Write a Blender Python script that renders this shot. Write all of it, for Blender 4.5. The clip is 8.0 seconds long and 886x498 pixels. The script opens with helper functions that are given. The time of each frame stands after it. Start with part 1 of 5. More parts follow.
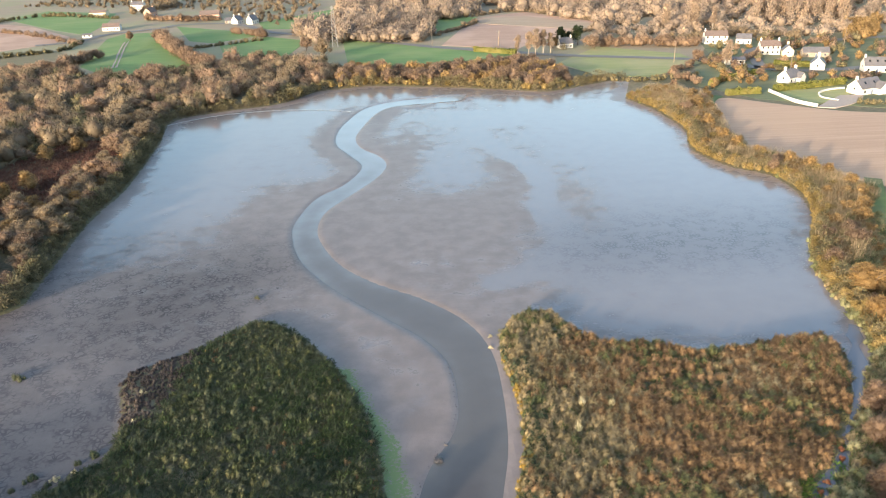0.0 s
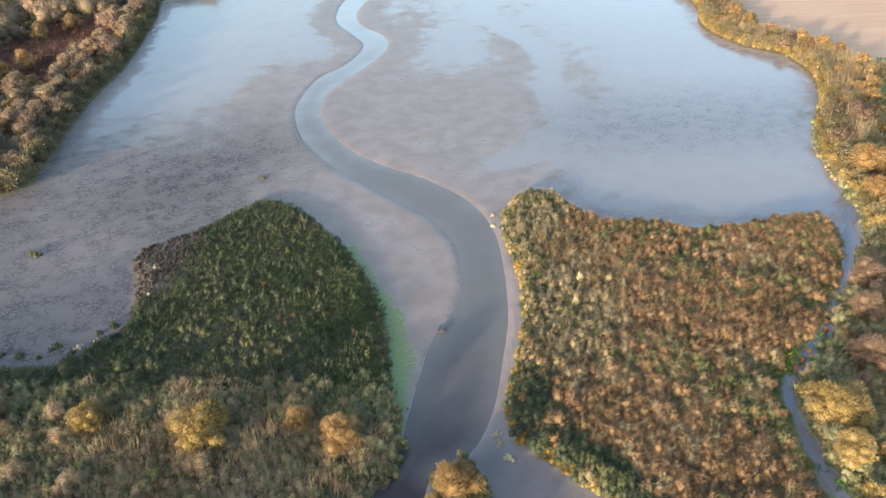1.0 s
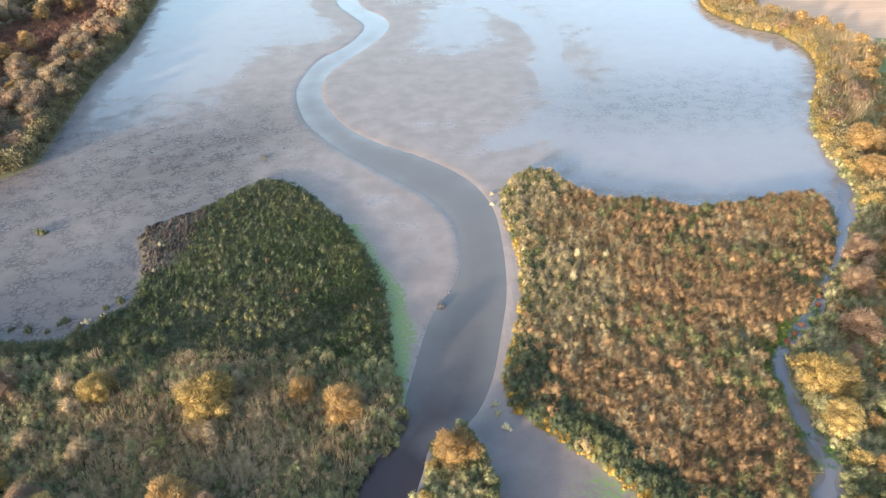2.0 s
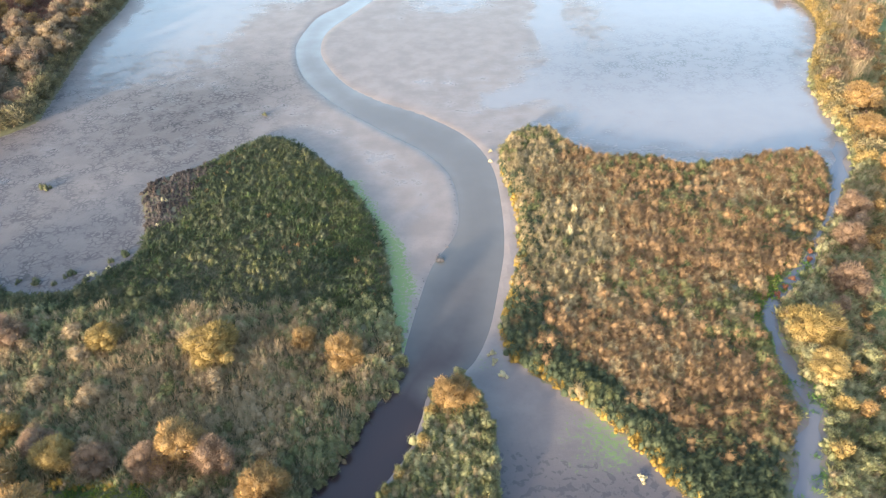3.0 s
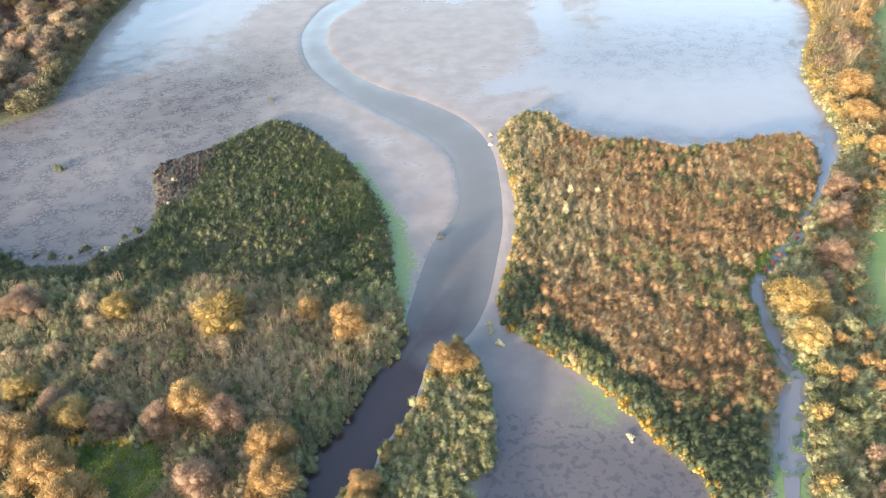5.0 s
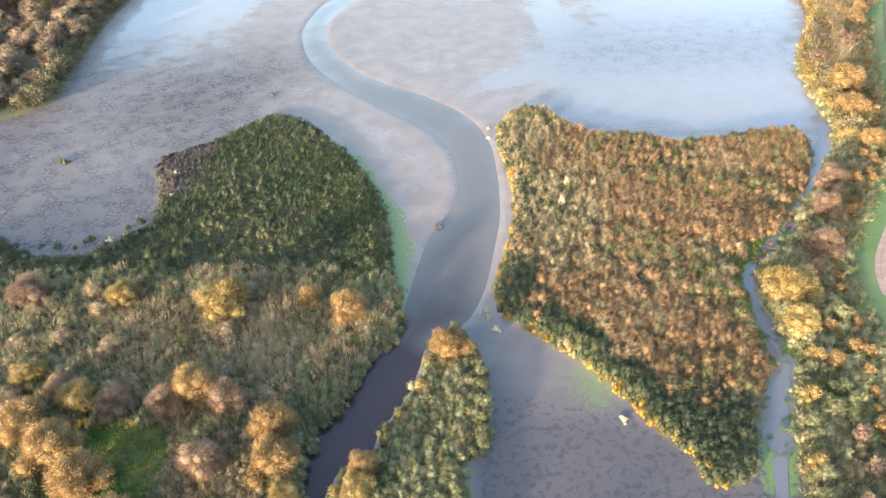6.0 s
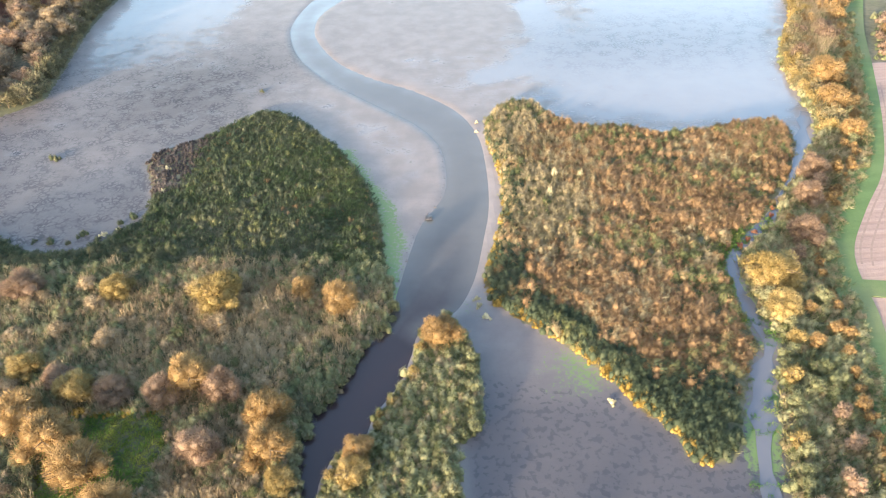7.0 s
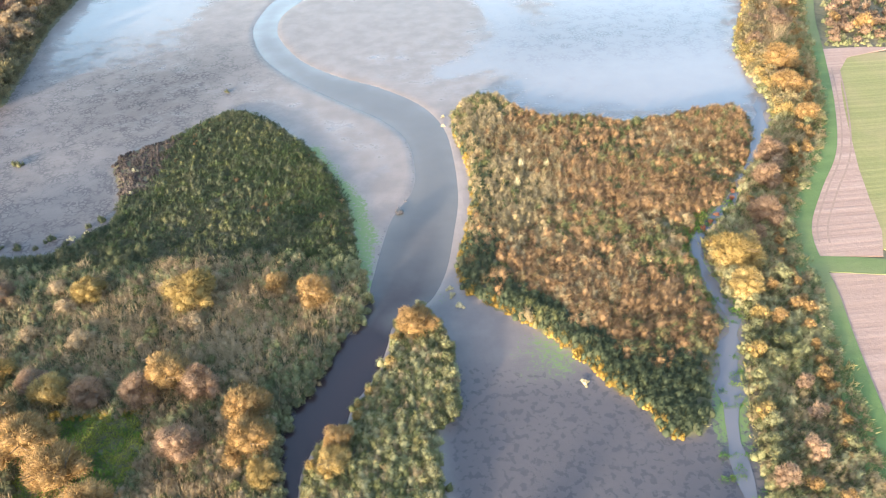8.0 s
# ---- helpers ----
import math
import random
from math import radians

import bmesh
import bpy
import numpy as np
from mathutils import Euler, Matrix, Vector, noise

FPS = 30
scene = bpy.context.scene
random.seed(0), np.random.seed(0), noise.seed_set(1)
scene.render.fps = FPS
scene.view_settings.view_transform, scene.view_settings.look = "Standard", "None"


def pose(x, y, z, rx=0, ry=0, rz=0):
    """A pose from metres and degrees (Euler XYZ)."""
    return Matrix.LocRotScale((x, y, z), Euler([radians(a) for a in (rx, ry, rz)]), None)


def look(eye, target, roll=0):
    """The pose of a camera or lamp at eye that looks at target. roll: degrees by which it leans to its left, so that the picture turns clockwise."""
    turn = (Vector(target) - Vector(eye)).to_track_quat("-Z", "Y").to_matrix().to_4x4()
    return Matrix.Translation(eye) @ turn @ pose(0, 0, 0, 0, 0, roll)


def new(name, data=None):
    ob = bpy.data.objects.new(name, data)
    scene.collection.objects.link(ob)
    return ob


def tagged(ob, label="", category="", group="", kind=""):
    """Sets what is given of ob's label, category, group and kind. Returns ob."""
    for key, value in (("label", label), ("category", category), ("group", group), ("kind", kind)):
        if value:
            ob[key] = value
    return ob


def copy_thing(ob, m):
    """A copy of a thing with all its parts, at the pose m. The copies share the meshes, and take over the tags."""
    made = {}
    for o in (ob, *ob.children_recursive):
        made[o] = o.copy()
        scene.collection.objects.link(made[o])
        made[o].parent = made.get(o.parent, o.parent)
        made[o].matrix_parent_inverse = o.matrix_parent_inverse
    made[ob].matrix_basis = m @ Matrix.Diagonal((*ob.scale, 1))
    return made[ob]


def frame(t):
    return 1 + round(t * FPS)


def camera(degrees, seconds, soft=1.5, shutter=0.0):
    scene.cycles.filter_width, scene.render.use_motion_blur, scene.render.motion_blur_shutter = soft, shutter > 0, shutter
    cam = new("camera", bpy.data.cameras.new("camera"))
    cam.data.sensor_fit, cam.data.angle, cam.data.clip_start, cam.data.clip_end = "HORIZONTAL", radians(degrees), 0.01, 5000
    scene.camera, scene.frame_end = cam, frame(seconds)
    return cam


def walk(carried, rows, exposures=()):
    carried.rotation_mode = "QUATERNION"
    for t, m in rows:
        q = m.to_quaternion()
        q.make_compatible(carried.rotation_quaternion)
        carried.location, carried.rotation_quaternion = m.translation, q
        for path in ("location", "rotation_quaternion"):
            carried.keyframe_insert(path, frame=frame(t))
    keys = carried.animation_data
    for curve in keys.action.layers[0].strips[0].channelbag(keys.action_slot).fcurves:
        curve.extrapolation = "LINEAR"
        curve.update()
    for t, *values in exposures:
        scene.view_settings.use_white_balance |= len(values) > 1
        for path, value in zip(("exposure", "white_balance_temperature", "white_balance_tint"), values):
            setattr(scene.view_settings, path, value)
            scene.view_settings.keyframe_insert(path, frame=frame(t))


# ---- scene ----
cam = camera(62.4, 8.0, soft=1.1)
PATH = [
    (0, (0.292, 0.002, 61.062), (0.325, 1.818, 60.224), -2.1),
    (0.5, (0.245, -1.098, 60.916), (0.268, 0.659, 59.961), -2.2),
    (1, (0.229, -2.023, 61.068), (0.24, -0.359, 59.959), -2.3),
    (1.2, (0.29, -2.414, 61.088), (0.296, -0.764, 59.959), -2.4),
    (2.3, (0.347, -4.722, 61.04), (0.353, -3.089, 59.884), -2.4),
    (2.5, (0.299, -5.153, 61.025), (0.306, -3.538, 59.846), -2.3),
    (3, (0.338, -6.227, 61.024), (0.342, -4.643, 59.802), -2.3),
    (3.5, (0.43, -7.34, 61.031), (0.433, -5.76, 59.806), -2.3),
    (4, (0.45, -8.493, 61.056), (0.454, -6.913, 59.83), -2.3),
    (4.5, (0.503, -9.702, 61.044), (0.499, -8.122, 59.818), -2.2),
    (6, (0.86, -13.222, 61.113), (0.854, -11.642, 59.886), -2.3),
    (6.5, (0.822, -14.223, 61.064), (0.821, -12.643, 59.838), -2.3),
    (7, (0.74, -15.185, 61.105), (0.762, -13.607, 59.877), -2.3),
    (7.5, (0.482, -16.098, 61.12), (0.582, -14.525, 59.889), -2.3),
    (8, (0.308, -16.787, 61.126), (0.414, -15.216, 59.893), -2.4),
]
EXPOSURE = 3.02
walk(cam, [(t, look(eye, target, roll)) for t, eye, target, roll in PATH],
     [(0.0, EXPOSURE - 0.84), (0.5, EXPOSURE - 0.76), (1.0, EXPOSURE - 0.6), (2.5, EXPOSURE - 0.23), (4.5, EXPOSURE), (8.0, EXPOSURE)])

# ---- light ----
SUN_FROM = Vector((-0.62, -0.785, 0.0)).normalized()
SUN_HEIGHT = radians(8)
world = bpy.data.worlds.new("sky")
scene.world = world
world.use_nodes = True
wt = world.node_tree
sky = wt.nodes.new("ShaderNodeTexSky")
sky.sky_type = "NISHITA"
sky.sun_disc = False
sky.sun_elevation = SUN_HEIGHT
sky.sun_rotation = math.atan2(SUN_FROM.x, SUN_FROM.y)
sky.air_density, sky.dust_density, sky.ozone_density = 1.0, 3.0, 1.5
wt.links.new(sky.outputs["Color"], wt.nodes["Background"].inputs["Color"])
wt.nodes["Background"].inputs["Strength"].default_value = 0.15

sun = new("sun", bpy.data.lights.new("sun", "SUN"))
sun.data.energy = 2.2
sun.data.angle = radians(2.5)
sun.data.color = (1.0, 0.83, 0.62)
sun.matrix_world = look((0, 0, 0), tuple(-SUN_FROM * math.cos(SUN_HEIGHT) - Vector((0, 0, math.sin(SUN_HEIGHT)))))


# ---- building helpers ----
def part(name, bm, material, parent=None, label=""):
    """Links a bmesh as one mesh object, under a thing or a part."""
    me = bpy.data.meshes.new(name)
    bm.to_mesh(me)
    bm.free()
    me.materials.append(material)
    ob = new(name, me)
    if parent is not None:
        ob.parent = parent
    if label:
        ob["label"] = label
    return ob


def array_mesh(name, verts, faces, material, attrs=None, smooth=False):
    """A mesh from arrays of corners and triangles or quads, with named values at its corners."""
    verts = np.asarray(verts, dtype=np.float32)
    faces = np.asarray(faces, dtype=np.int32)
    n, k = faces.shape
    me = bpy.data.meshes.new(name)
    me.vertices.add(len(verts))
    me.vertices.foreach_set("co", verts.ravel())
    me.loops.add(n * k)
    me.loops.foreach_set("vertex_index", faces.ravel())
    me.polygons.add(n)
    me.polygons.foreach_set("loop_start", np.arange(0, n * k, k, dtype=np.int32))
    me.polygons.foreach_set("use_smooth", np.full(n, smooth))
    me.update(calc_edges=True)
    for key, values in (attrs or {}).items():
        a = me.attributes.new(key, "FLOAT", "POINT")
        a.data.foreach_set("value", np.asarray(values, dtype=np.float32).ravel())
    me.materials.append(material)
    return me


def curve_through(points, step=2.0, closed=False):
    """A smooth line through its knots, as an array of places about a step apart."""
    p = [np.array(q, dtype=float) for q in points]
    n = len(p)
    out = []
    for i in range(n if closed else n - 1):
        if closed:
            a, b, c, d = p[i - 1], p[i], p[(i + 1) % n], p[(i + 2) % n]
        else:
            a, b, c, d = p[max(i - 1, 0)], p[i], p[i + 1], p[min(i + 2, n - 1)]
        m = max(1, int(np.linalg.norm(c - b) / step))
        for j in range(m):
            u = j / m
            out.append(0.5 * (2 * b + (c - a) * u + (2 * a - 5 * b + 4 * c - d) * u * u + (3 * b - a - 3 * c + d) * u ** 3))
    if not closed:
        out.append(p[-1])
    return np.array(out)


def inside(px, py, poly):
    hit = np.zeros(px.shape, dtype=bool)
    for (x0, y0), (x1, y1) in zip(poly, np.roll(poly, -1, axis=0)):
        if y0 == y1:
            continue
        hit ^= ((y0 > py) != (y1 > py)) & (px < (x1 - x0) * (py - y0) / (y1 - y0) + x0)
    return hit


def distance(px, py, line, closed=True):
    best = np.full(px.shape, 1e9)
    ends = np.roll(line, -1, axis=0) if closed else line[1:]
    for (x0, y0), (x1, y1) in zip(line, ends):
        dx, dy = x1 - x0, y1 - y0
        u = np.clip(((px - x0) * dx + (py - y0) * dy) / (dx * dx + dy * dy + 1e-9), 0, 1)
        best = np.minimum(best, (px - x0 - u * dx) ** 2 + (py - y0 - u * dy) ** 2)
    return np.sqrt(best)


def depth_in(px, py, poly):
    """Metres inside an outline; minus outside."""
    d = distance(px, py, poly)
    return np.where(inside(px, py, poly), d, -d)


def step_up(a, b, v):
    u = np.clip((v - a) / (b - a), 0, 1)
    return u * u * (3 - 2 * u)


def wobble(px, py, size, seed=0.0):
    """A smooth pattern of hills and hollows between -1 and 1."""
    a, b = px / size + seed * 1.7, py / size - seed * 2.3
    return (np.sin(a * 1.1 + 1.3 * np.sin(b * 0.9 + seed)) + np.sin(b * 1.3 + 1.7 * np.sin(a * 0.7 - seed)) + np.sin((a + b) * 0.8 + seed * 3) * 0.8) / 2.8


# ---- materials ----
def nodes_of(name, rough=0.8):
    m = bpy.data.materials.new(name)
    m.use_nodes = True
    t = m.node_tree
    b = t.nodes["Principled BSDF"]
    b.inputs["Roughness"].default_value = rough
    return m, t, b


def rgb(t, c):
    n = t.nodes.new("ShaderNodeRGB")
    n.outputs[0].default_value = (*c, 1)
    return n.outputs[0]


def attr(t, key):
    n = t.nodes.new("ShaderNodeAttribute")
    n.attribute_name = key
    return n.outputs["Fac"]


def noise_of(t, scale, detail=4.0, rough=0.55, stretch=None, turn=0.0, distort=0.0):
    g = t.nodes.new("ShaderNodeNewGeometry")
    n = t.nodes.new("ShaderNodeTexNoise")
    n.inputs["Scale"].default_value = scale
    n.inputs["Detail"].default_value = detail
    n.inputs["Roughness"].default_value = rough
    n.inputs["Distortion"].default_value = distort
    if stretch:
        mp = t.nodes.new("ShaderNodeMapping")
        mp.inputs["Scale"].default_value = stretch
        mp.inputs["Rotation"].default_value = (0, 0, turn)
        t.links.new(g.outputs["Position"], mp.inputs["Vector"])
        t.links.new(mp.outputs[0], n.inputs["Vector"])
    else:
        t.links.new(g.outputs["Position"], n.inputs["Vector"])
    return n.outputs["Fac"]


def calc(t, how, a, b=None, clamp=False):
    n = t.nodes.new("ShaderNodeMath")
    n.operation = how
    n.use_clamp = clamp
    for slot, v in zip(n.inputs, (a, b)):
        if v is None:
            continue
        if isinstance(v, (int, float)):
            slot.default_value = v
        else:
            t.links.new(v, slot)
    return n.outputs[0]


def ramp(t, v, lo, hi, out_lo=0.0, out_hi=1.0):
    n = t.nodes.new("ShaderNodeMapRange")
    n.interpolation_type = "SMOOTHSTEP"
    for i, x in enumerate((lo, hi, out_lo, out_hi)):
        n.inputs[i + 1].default_value = x
    t.links.new(v, n.inputs[0])
    return n.outputs[0]


def mix(t, fac, a, b):
    n = t.nodes.new("ShaderNodeMix")
    n.data_type = "RGBA"
    if isinstance(fac, (int, float)):
        n.inputs["Factor"].default_value = fac
    else:
        t.links.new(fac, n.inputs["Factor"])
    for slot, v in ((6, a), (7, b)):
        if isinstance(v, tuple):
            n.inputs[slot].default_value = (*v, 1)
        else:
            t.links.new(v, n.inputs[slot])
    return n.outputs[2]


def bump(t, b, height, strength=0.3, reach=0.1):
    n = t.nodes.new("ShaderNodeBump")
    n.inputs["Strength"].default_value = strength
    n.inputs["Distance"].default_value = reach
    t.links.new(height, n.inputs["Height"])
    t.links.new(n.outputs[0], b.inputs["Normal"])


def plain(name, c, rough=0.8, metal=0.0, vary=0.15, scale=1.5):
    """Paint, slate, stone and the like: a colour with mottling at two scales."""
    m, t, b = nodes_of(name, rough)
    b.inputs["Metallic"].default_value = metal
    f = calc(t, "ADD", calc(t, "MULTIPLY", noise_of(t, scale), 0.6), calc(t, "MULTIPLY", noise_of(t, scale * 9), 0.4))
    dark = tuple(x * (1 - vary) for x in c)
    light = tuple(min(1, x * (1 + vary)) for x in c)
    t.links.new(mix(t, ramp(t, f, 0.3, 0.7), dark, light), b.inputs["Base Color"])
    bump(t, b, f, 0.2, 0.03)
    return m


def leafy(name, a, b_, c, patch=0.12, glow=0.36):
    """Blades, twigs and leaves: three colours, mixed leaf by leaf, clump by clump and patch by patch; some light passes through."""
    m, t, b = nodes_of(name, 0.75)
    g = t.nodes.new("ShaderNodeNewGeometry")
    o = t.nodes.new("ShaderNodeObjectInfo")
    leaf = g.outputs["Random Per Island"]
    f = calc(t, "ADD", calc(t, "MULTIPLY", leaf, 0.3), calc(t, "MULTIPLY", attr(t, "clump"), 0.5))
    f = calc(t, "ADD", f, calc(t, "MULTIPLY", ramp(t, noise_of(t, patch, 3.0), 0.3, 0.7), 0.52))
    f = calc(t, "ADD", f, calc(t, "MULTIPLY", calc(t, "SUBTRACT", o.outputs["Random"], 0.5), 0.35))
    col = mix(t, ramp(t, f, 0.25, 0.6), a, b_)
    col = mix(t, ramp(t, f, 0.6, 1.05), col, c)
    t.links.new(col, b.inputs["Base Color"])
    b.inputs["Specular IOR Level"].default_value = 0.25
    tr = t.nodes.new("ShaderNodeBsdfTranslucent")
    t.links.new(col, tr.inputs["Color"])
    mx = t.nodes.new("ShaderNodeMixShader")
    mx.inputs[0].default_value = glow
    t.links.new(b.outputs[0], mx.inputs[1])
    t.links.new(tr.outputs[0], mx.inputs[2])
    t.links.new(mx.outputs[0], t.nodes["Material Output"].inputs["Surface"])
    return m


def make_land(name):
    """Silt of a drained lake, with wet films that mirror the sky, drier bars, cracked crust and algae; above the bank rough pasture, leaf litter and soil."""
    m, t, b = nodes_of(name, 0.4)
    fine, mid, big = noise_of(t, 2.2, 6, 0.65), noise_of(t, 0.25, 5), noise_of(t, 0.045, 3)
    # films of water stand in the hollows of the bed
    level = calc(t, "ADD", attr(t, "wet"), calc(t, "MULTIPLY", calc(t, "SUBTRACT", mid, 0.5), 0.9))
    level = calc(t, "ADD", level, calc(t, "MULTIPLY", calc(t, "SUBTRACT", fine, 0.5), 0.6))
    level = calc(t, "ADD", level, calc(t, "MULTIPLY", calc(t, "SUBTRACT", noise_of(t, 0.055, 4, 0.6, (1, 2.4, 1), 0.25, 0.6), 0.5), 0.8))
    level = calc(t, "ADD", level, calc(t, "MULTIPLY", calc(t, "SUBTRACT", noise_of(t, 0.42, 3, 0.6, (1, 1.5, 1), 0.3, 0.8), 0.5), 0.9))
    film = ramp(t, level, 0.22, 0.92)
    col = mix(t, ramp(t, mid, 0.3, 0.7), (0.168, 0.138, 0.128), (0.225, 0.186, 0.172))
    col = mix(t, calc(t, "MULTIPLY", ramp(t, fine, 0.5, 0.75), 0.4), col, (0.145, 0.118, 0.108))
    # the film's base colour also holds some pale sheen of the sky
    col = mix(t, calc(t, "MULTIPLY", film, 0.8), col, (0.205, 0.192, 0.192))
    # shade over the west mud, put into the base colour of the cracked area
    col = mix(t, calc(t, "MULTIPLY", attr(t, "crust_shade"), 0.8), col, (0.078, 0.075, 0.082))
    # cracked crust
    geo = t.nodes.new("ShaderNodeNewGeometry")
    warp = t.nodes.new("ShaderNodeVectorMath")
    warp.operation = "MULTIPLY_ADD"
    wn = t.nodes.new("ShaderNodeTexNoise")
    wn.inputs["Scale"].default_value = 0.8
    t.links.new(geo.outputs["Position"], wn.inputs["Vector"])
    t.links.new(wn.outputs["Color"], warp.inputs[0])
    warp.inputs[1].default_value = (1.6, 1.6, 0)
    t.links.new(geo.outputs["Position"], warp.inputs[2])
    cell = t.nodes.new("ShaderNodeTexVoronoi")
    cell.feature = "DISTANCE_TO_EDGE"
    cell.inputs["Scale"].default_value = 1.15
    t.links.new(warp.outputs[0], cell.inputs["Vector"])
    gap = calc(t, "MULTIPLY", ramp(t, cell.outputs["Distance"], 0.2, 0.05), calc(t, "MULTIPLY", attr(t, "crust_shade"), ramp(t, noise_of(t, 0.28, 4, 0.65), 0.42, 0.6)))
    col = mix(t, calc(t, "MULTIPLY", gap, 0.85), col, (0.026, 0.024, 0.028))
    # the little bay's shade, put into its colour, and pools of dark water in it
    pool_shade = calc(t, "MULTIPLY", ramp(t, noise_of(t, 1.25, 4, 0.55, None, 0.0, 0.3), 0.49, 0.63), ramp(t, attr(t, "pool_shade"), 0.5, 1.0))
    col = mix(t, calc(t, "MULTIPLY", attr(t, "pool_shade"), 0.85), col, (0.066, 0.062, 0.07))
    col = mix(t, calc(t, "MULTIPLY", pool_shade, 0.6), col, (0.05, 0.05, 0.06))
    # algae
    green = ramp(t, calc(t, "ADD", attr(t, "algae"), calc(t, "ADD", calc(t, "MULTIPLY", calc(t, "SUBTRACT", fine, 0.5), 1.7), calc(t, "MULTIPLY", calc(t, "SUBTRACT", mid, 0.5), 0.8))), 0.45, 0.75)
    green = calc(t, "MULTIPLY", green, ramp(t, attr(t, "algae"), 0.02, 0.3))
    col = mix(t, calc(t, "MULTIPLY", green, 0.85), col, (0.125, 0.19, 0.065))
    # dry land
    n1, n2 = noise_of(t, 0.05, 5), noise_of(t, 0.9, 6)
    soil = mix(t, ramp(t, n1, 0.4, 0.62), (0.135, 0.13, 0.075), (0.19, 0.155, 0.105))
    soil = mix(t, ramp(t, n2, 0.35, 0.7), soil, (0.1, 0.095, 0.058))
    dry = ramp(t, calc(t, "ADD", attr(t, "land"), calc(t, "MULTIPLY", calc(t, "SUBTRACT", n2, 0.5), 1.6)), -0.15, 0.15)
    col = mix(t, dry, col, soil)
    t.links.new(col, b.inputs["Base Color"])
    r = ramp(t, film, 0, 1, 0.38, 0.11)
    r = calc(t, "ADD", r, calc(t, "MULTIPLY", green, 0.4))
    r = calc(t, "SUBTRACT", r, calc(t, "MULTIPLY", pool_shade, 0.25), True)
    t.links.new(calc(t, "MAXIMUM", r, calc(t, "ADD", 0.07, calc(t, "MULTIPLY", dry, 0.83))), b.inputs["Roughness"])
    b.inputs["IOR"].default_value = 1.42
    t.links.new(calc(t, "ADD", 0.5, calc(t, "SUBTRACT", calc(t, "MULTIPLY", film, calc(t, "SUBTRACT", 0.35, calc(t, "MULTIPLY", dry, 0.35))), calc(t, "MAXIMUM", calc(t, "MULTIPLY", attr(t, "crust_shade"), 0.42), calc(t, "MULTIPLY", attr(t, "pool_shade"), 0.2)))), b.inputs["Specular IOR Level"])
    h = calc(t, "ADD", calc(t, "MULTIPLY", fine, calc(t, "SUBTRACT", 1.15, film)), calc(t, "MULTIPLY", gap, -0.8))
    bump(t, b, h, 0.25, 0.08)
    return m


def make_water(name, sky_pale, middle, deep, rough=0.1, ripple=0.04):
    """Silty water from pale through brown to dark; the pale end holds reflected sky as colour."""
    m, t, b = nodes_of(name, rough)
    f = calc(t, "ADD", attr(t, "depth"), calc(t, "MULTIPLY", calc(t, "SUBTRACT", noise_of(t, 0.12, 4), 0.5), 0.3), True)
    t.links.new(mix(t, ramp(t, f, 0.45, 0.95), mix(t, ramp(t, f, 0.0, 0.5), sky_pale, middle), deep), b.inputs["Base Color"])
    b.inputs["IOR"].default_value = 1.33
    b.inputs["Specular IOR Level"].default_value = 0.75
    bump(t, b, noise_of(t, 1.6, 4, 0.6, (1, 2.2, 1), 0.5), ripple, 0.1)
    return m


def make_field(name, a, b_, c, furrow=1.2, turn=0.0, deep=0.25, green=0.0):
    """A field: sown or ploughed lines, patches, and clods or grass."""
    m, t, b = nodes_of(name, 0.9)
    lines = noise_of(t, 1.0, 2, 0.5, (0.03, furrow, 1), turn)
    patch, fine = noise_of(t, 0.035, 5), noise_of(t, 1.8, 6, 0.7)
    f = calc(t, "ADD", calc(t, "MULTIPLY", lines, 0.5), calc(t, "MULTIPLY", fine, 0.35))
    col = mix(t, ramp(t, f, 0.3, 0.6), a, b_)
    col = mix(t, calc(t, "MULTIPLY", ramp(t, patch, 0.42, 0.66), 0.7), col, c)
    t.links.new(col, b.inputs["Base Color"])
    bump(t, b, f, deep, 0.3)
    return m


LAND = make_land("land")
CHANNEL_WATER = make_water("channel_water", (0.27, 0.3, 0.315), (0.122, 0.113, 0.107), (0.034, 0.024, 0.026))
CREEK_WATER = make_water("creek_water", (0.13, 0.13, 0.148), (0.09, 0.09, 0.1), (0.05, 0.05, 0.06))
BARK = plain("bark", (0.12, 0.09, 0.065), 0.9, vary=0.3)
PALE_BARK = plain("pale_bark", (0.3, 0.26, 0.22), 0.9, vary=0.25)
LEAF = {
    "orange": leafy("orange_twigs", (0.185, 0.12, 0.054), (0.275, 0.18, 0.08), (0.36, 0.245, 0.115), 0.12, 0.38),
    "gold": leafy("gold_leaves", (0.17, 0.13, 0.05), (0.28, 0.205, 0.08), (0.36, 0.275, 0.125), 0.12, 0.38),
    # hill: paler than bare twigs, with the distance haze mixed into the colour
    "hill": leafy("hazy_hill_twigs", (0.27, 0.21, 0.165), (0.35, 0.272, 0.21), (0.42, 0.33, 0.255), 0.02, 0.45),
    "russet": leafy("russet_twigs", (0.19, 0.132, 0.095), (0.265, 0.185, 0.13), (0.36, 0.255, 0.18), 0.03, 0.5),
    "brown": leafy("brown_twigs", (0.165, 0.13, 0.092), (0.235, 0.182, 0.125), (0.31, 0.24, 0.16), 0.03, 0.5),
    "olive": leafy("olive_leaves", (0.105, 0.095, 0.052), (0.17, 0.148, 0.082), (0.24, 0.2, 0.115)),
    "dark": leafy("evergreen_leaves", (0.018, 0.03, 0.015), (0.03, 0.045, 0.02), (0.05, 0.065, 0.03)),
    "clipped": leafy("clipped_leaves", (0.12, 0.13, 0.035), (0.19, 0.19, 0.05), (0.25, 0.22, 0.075)),
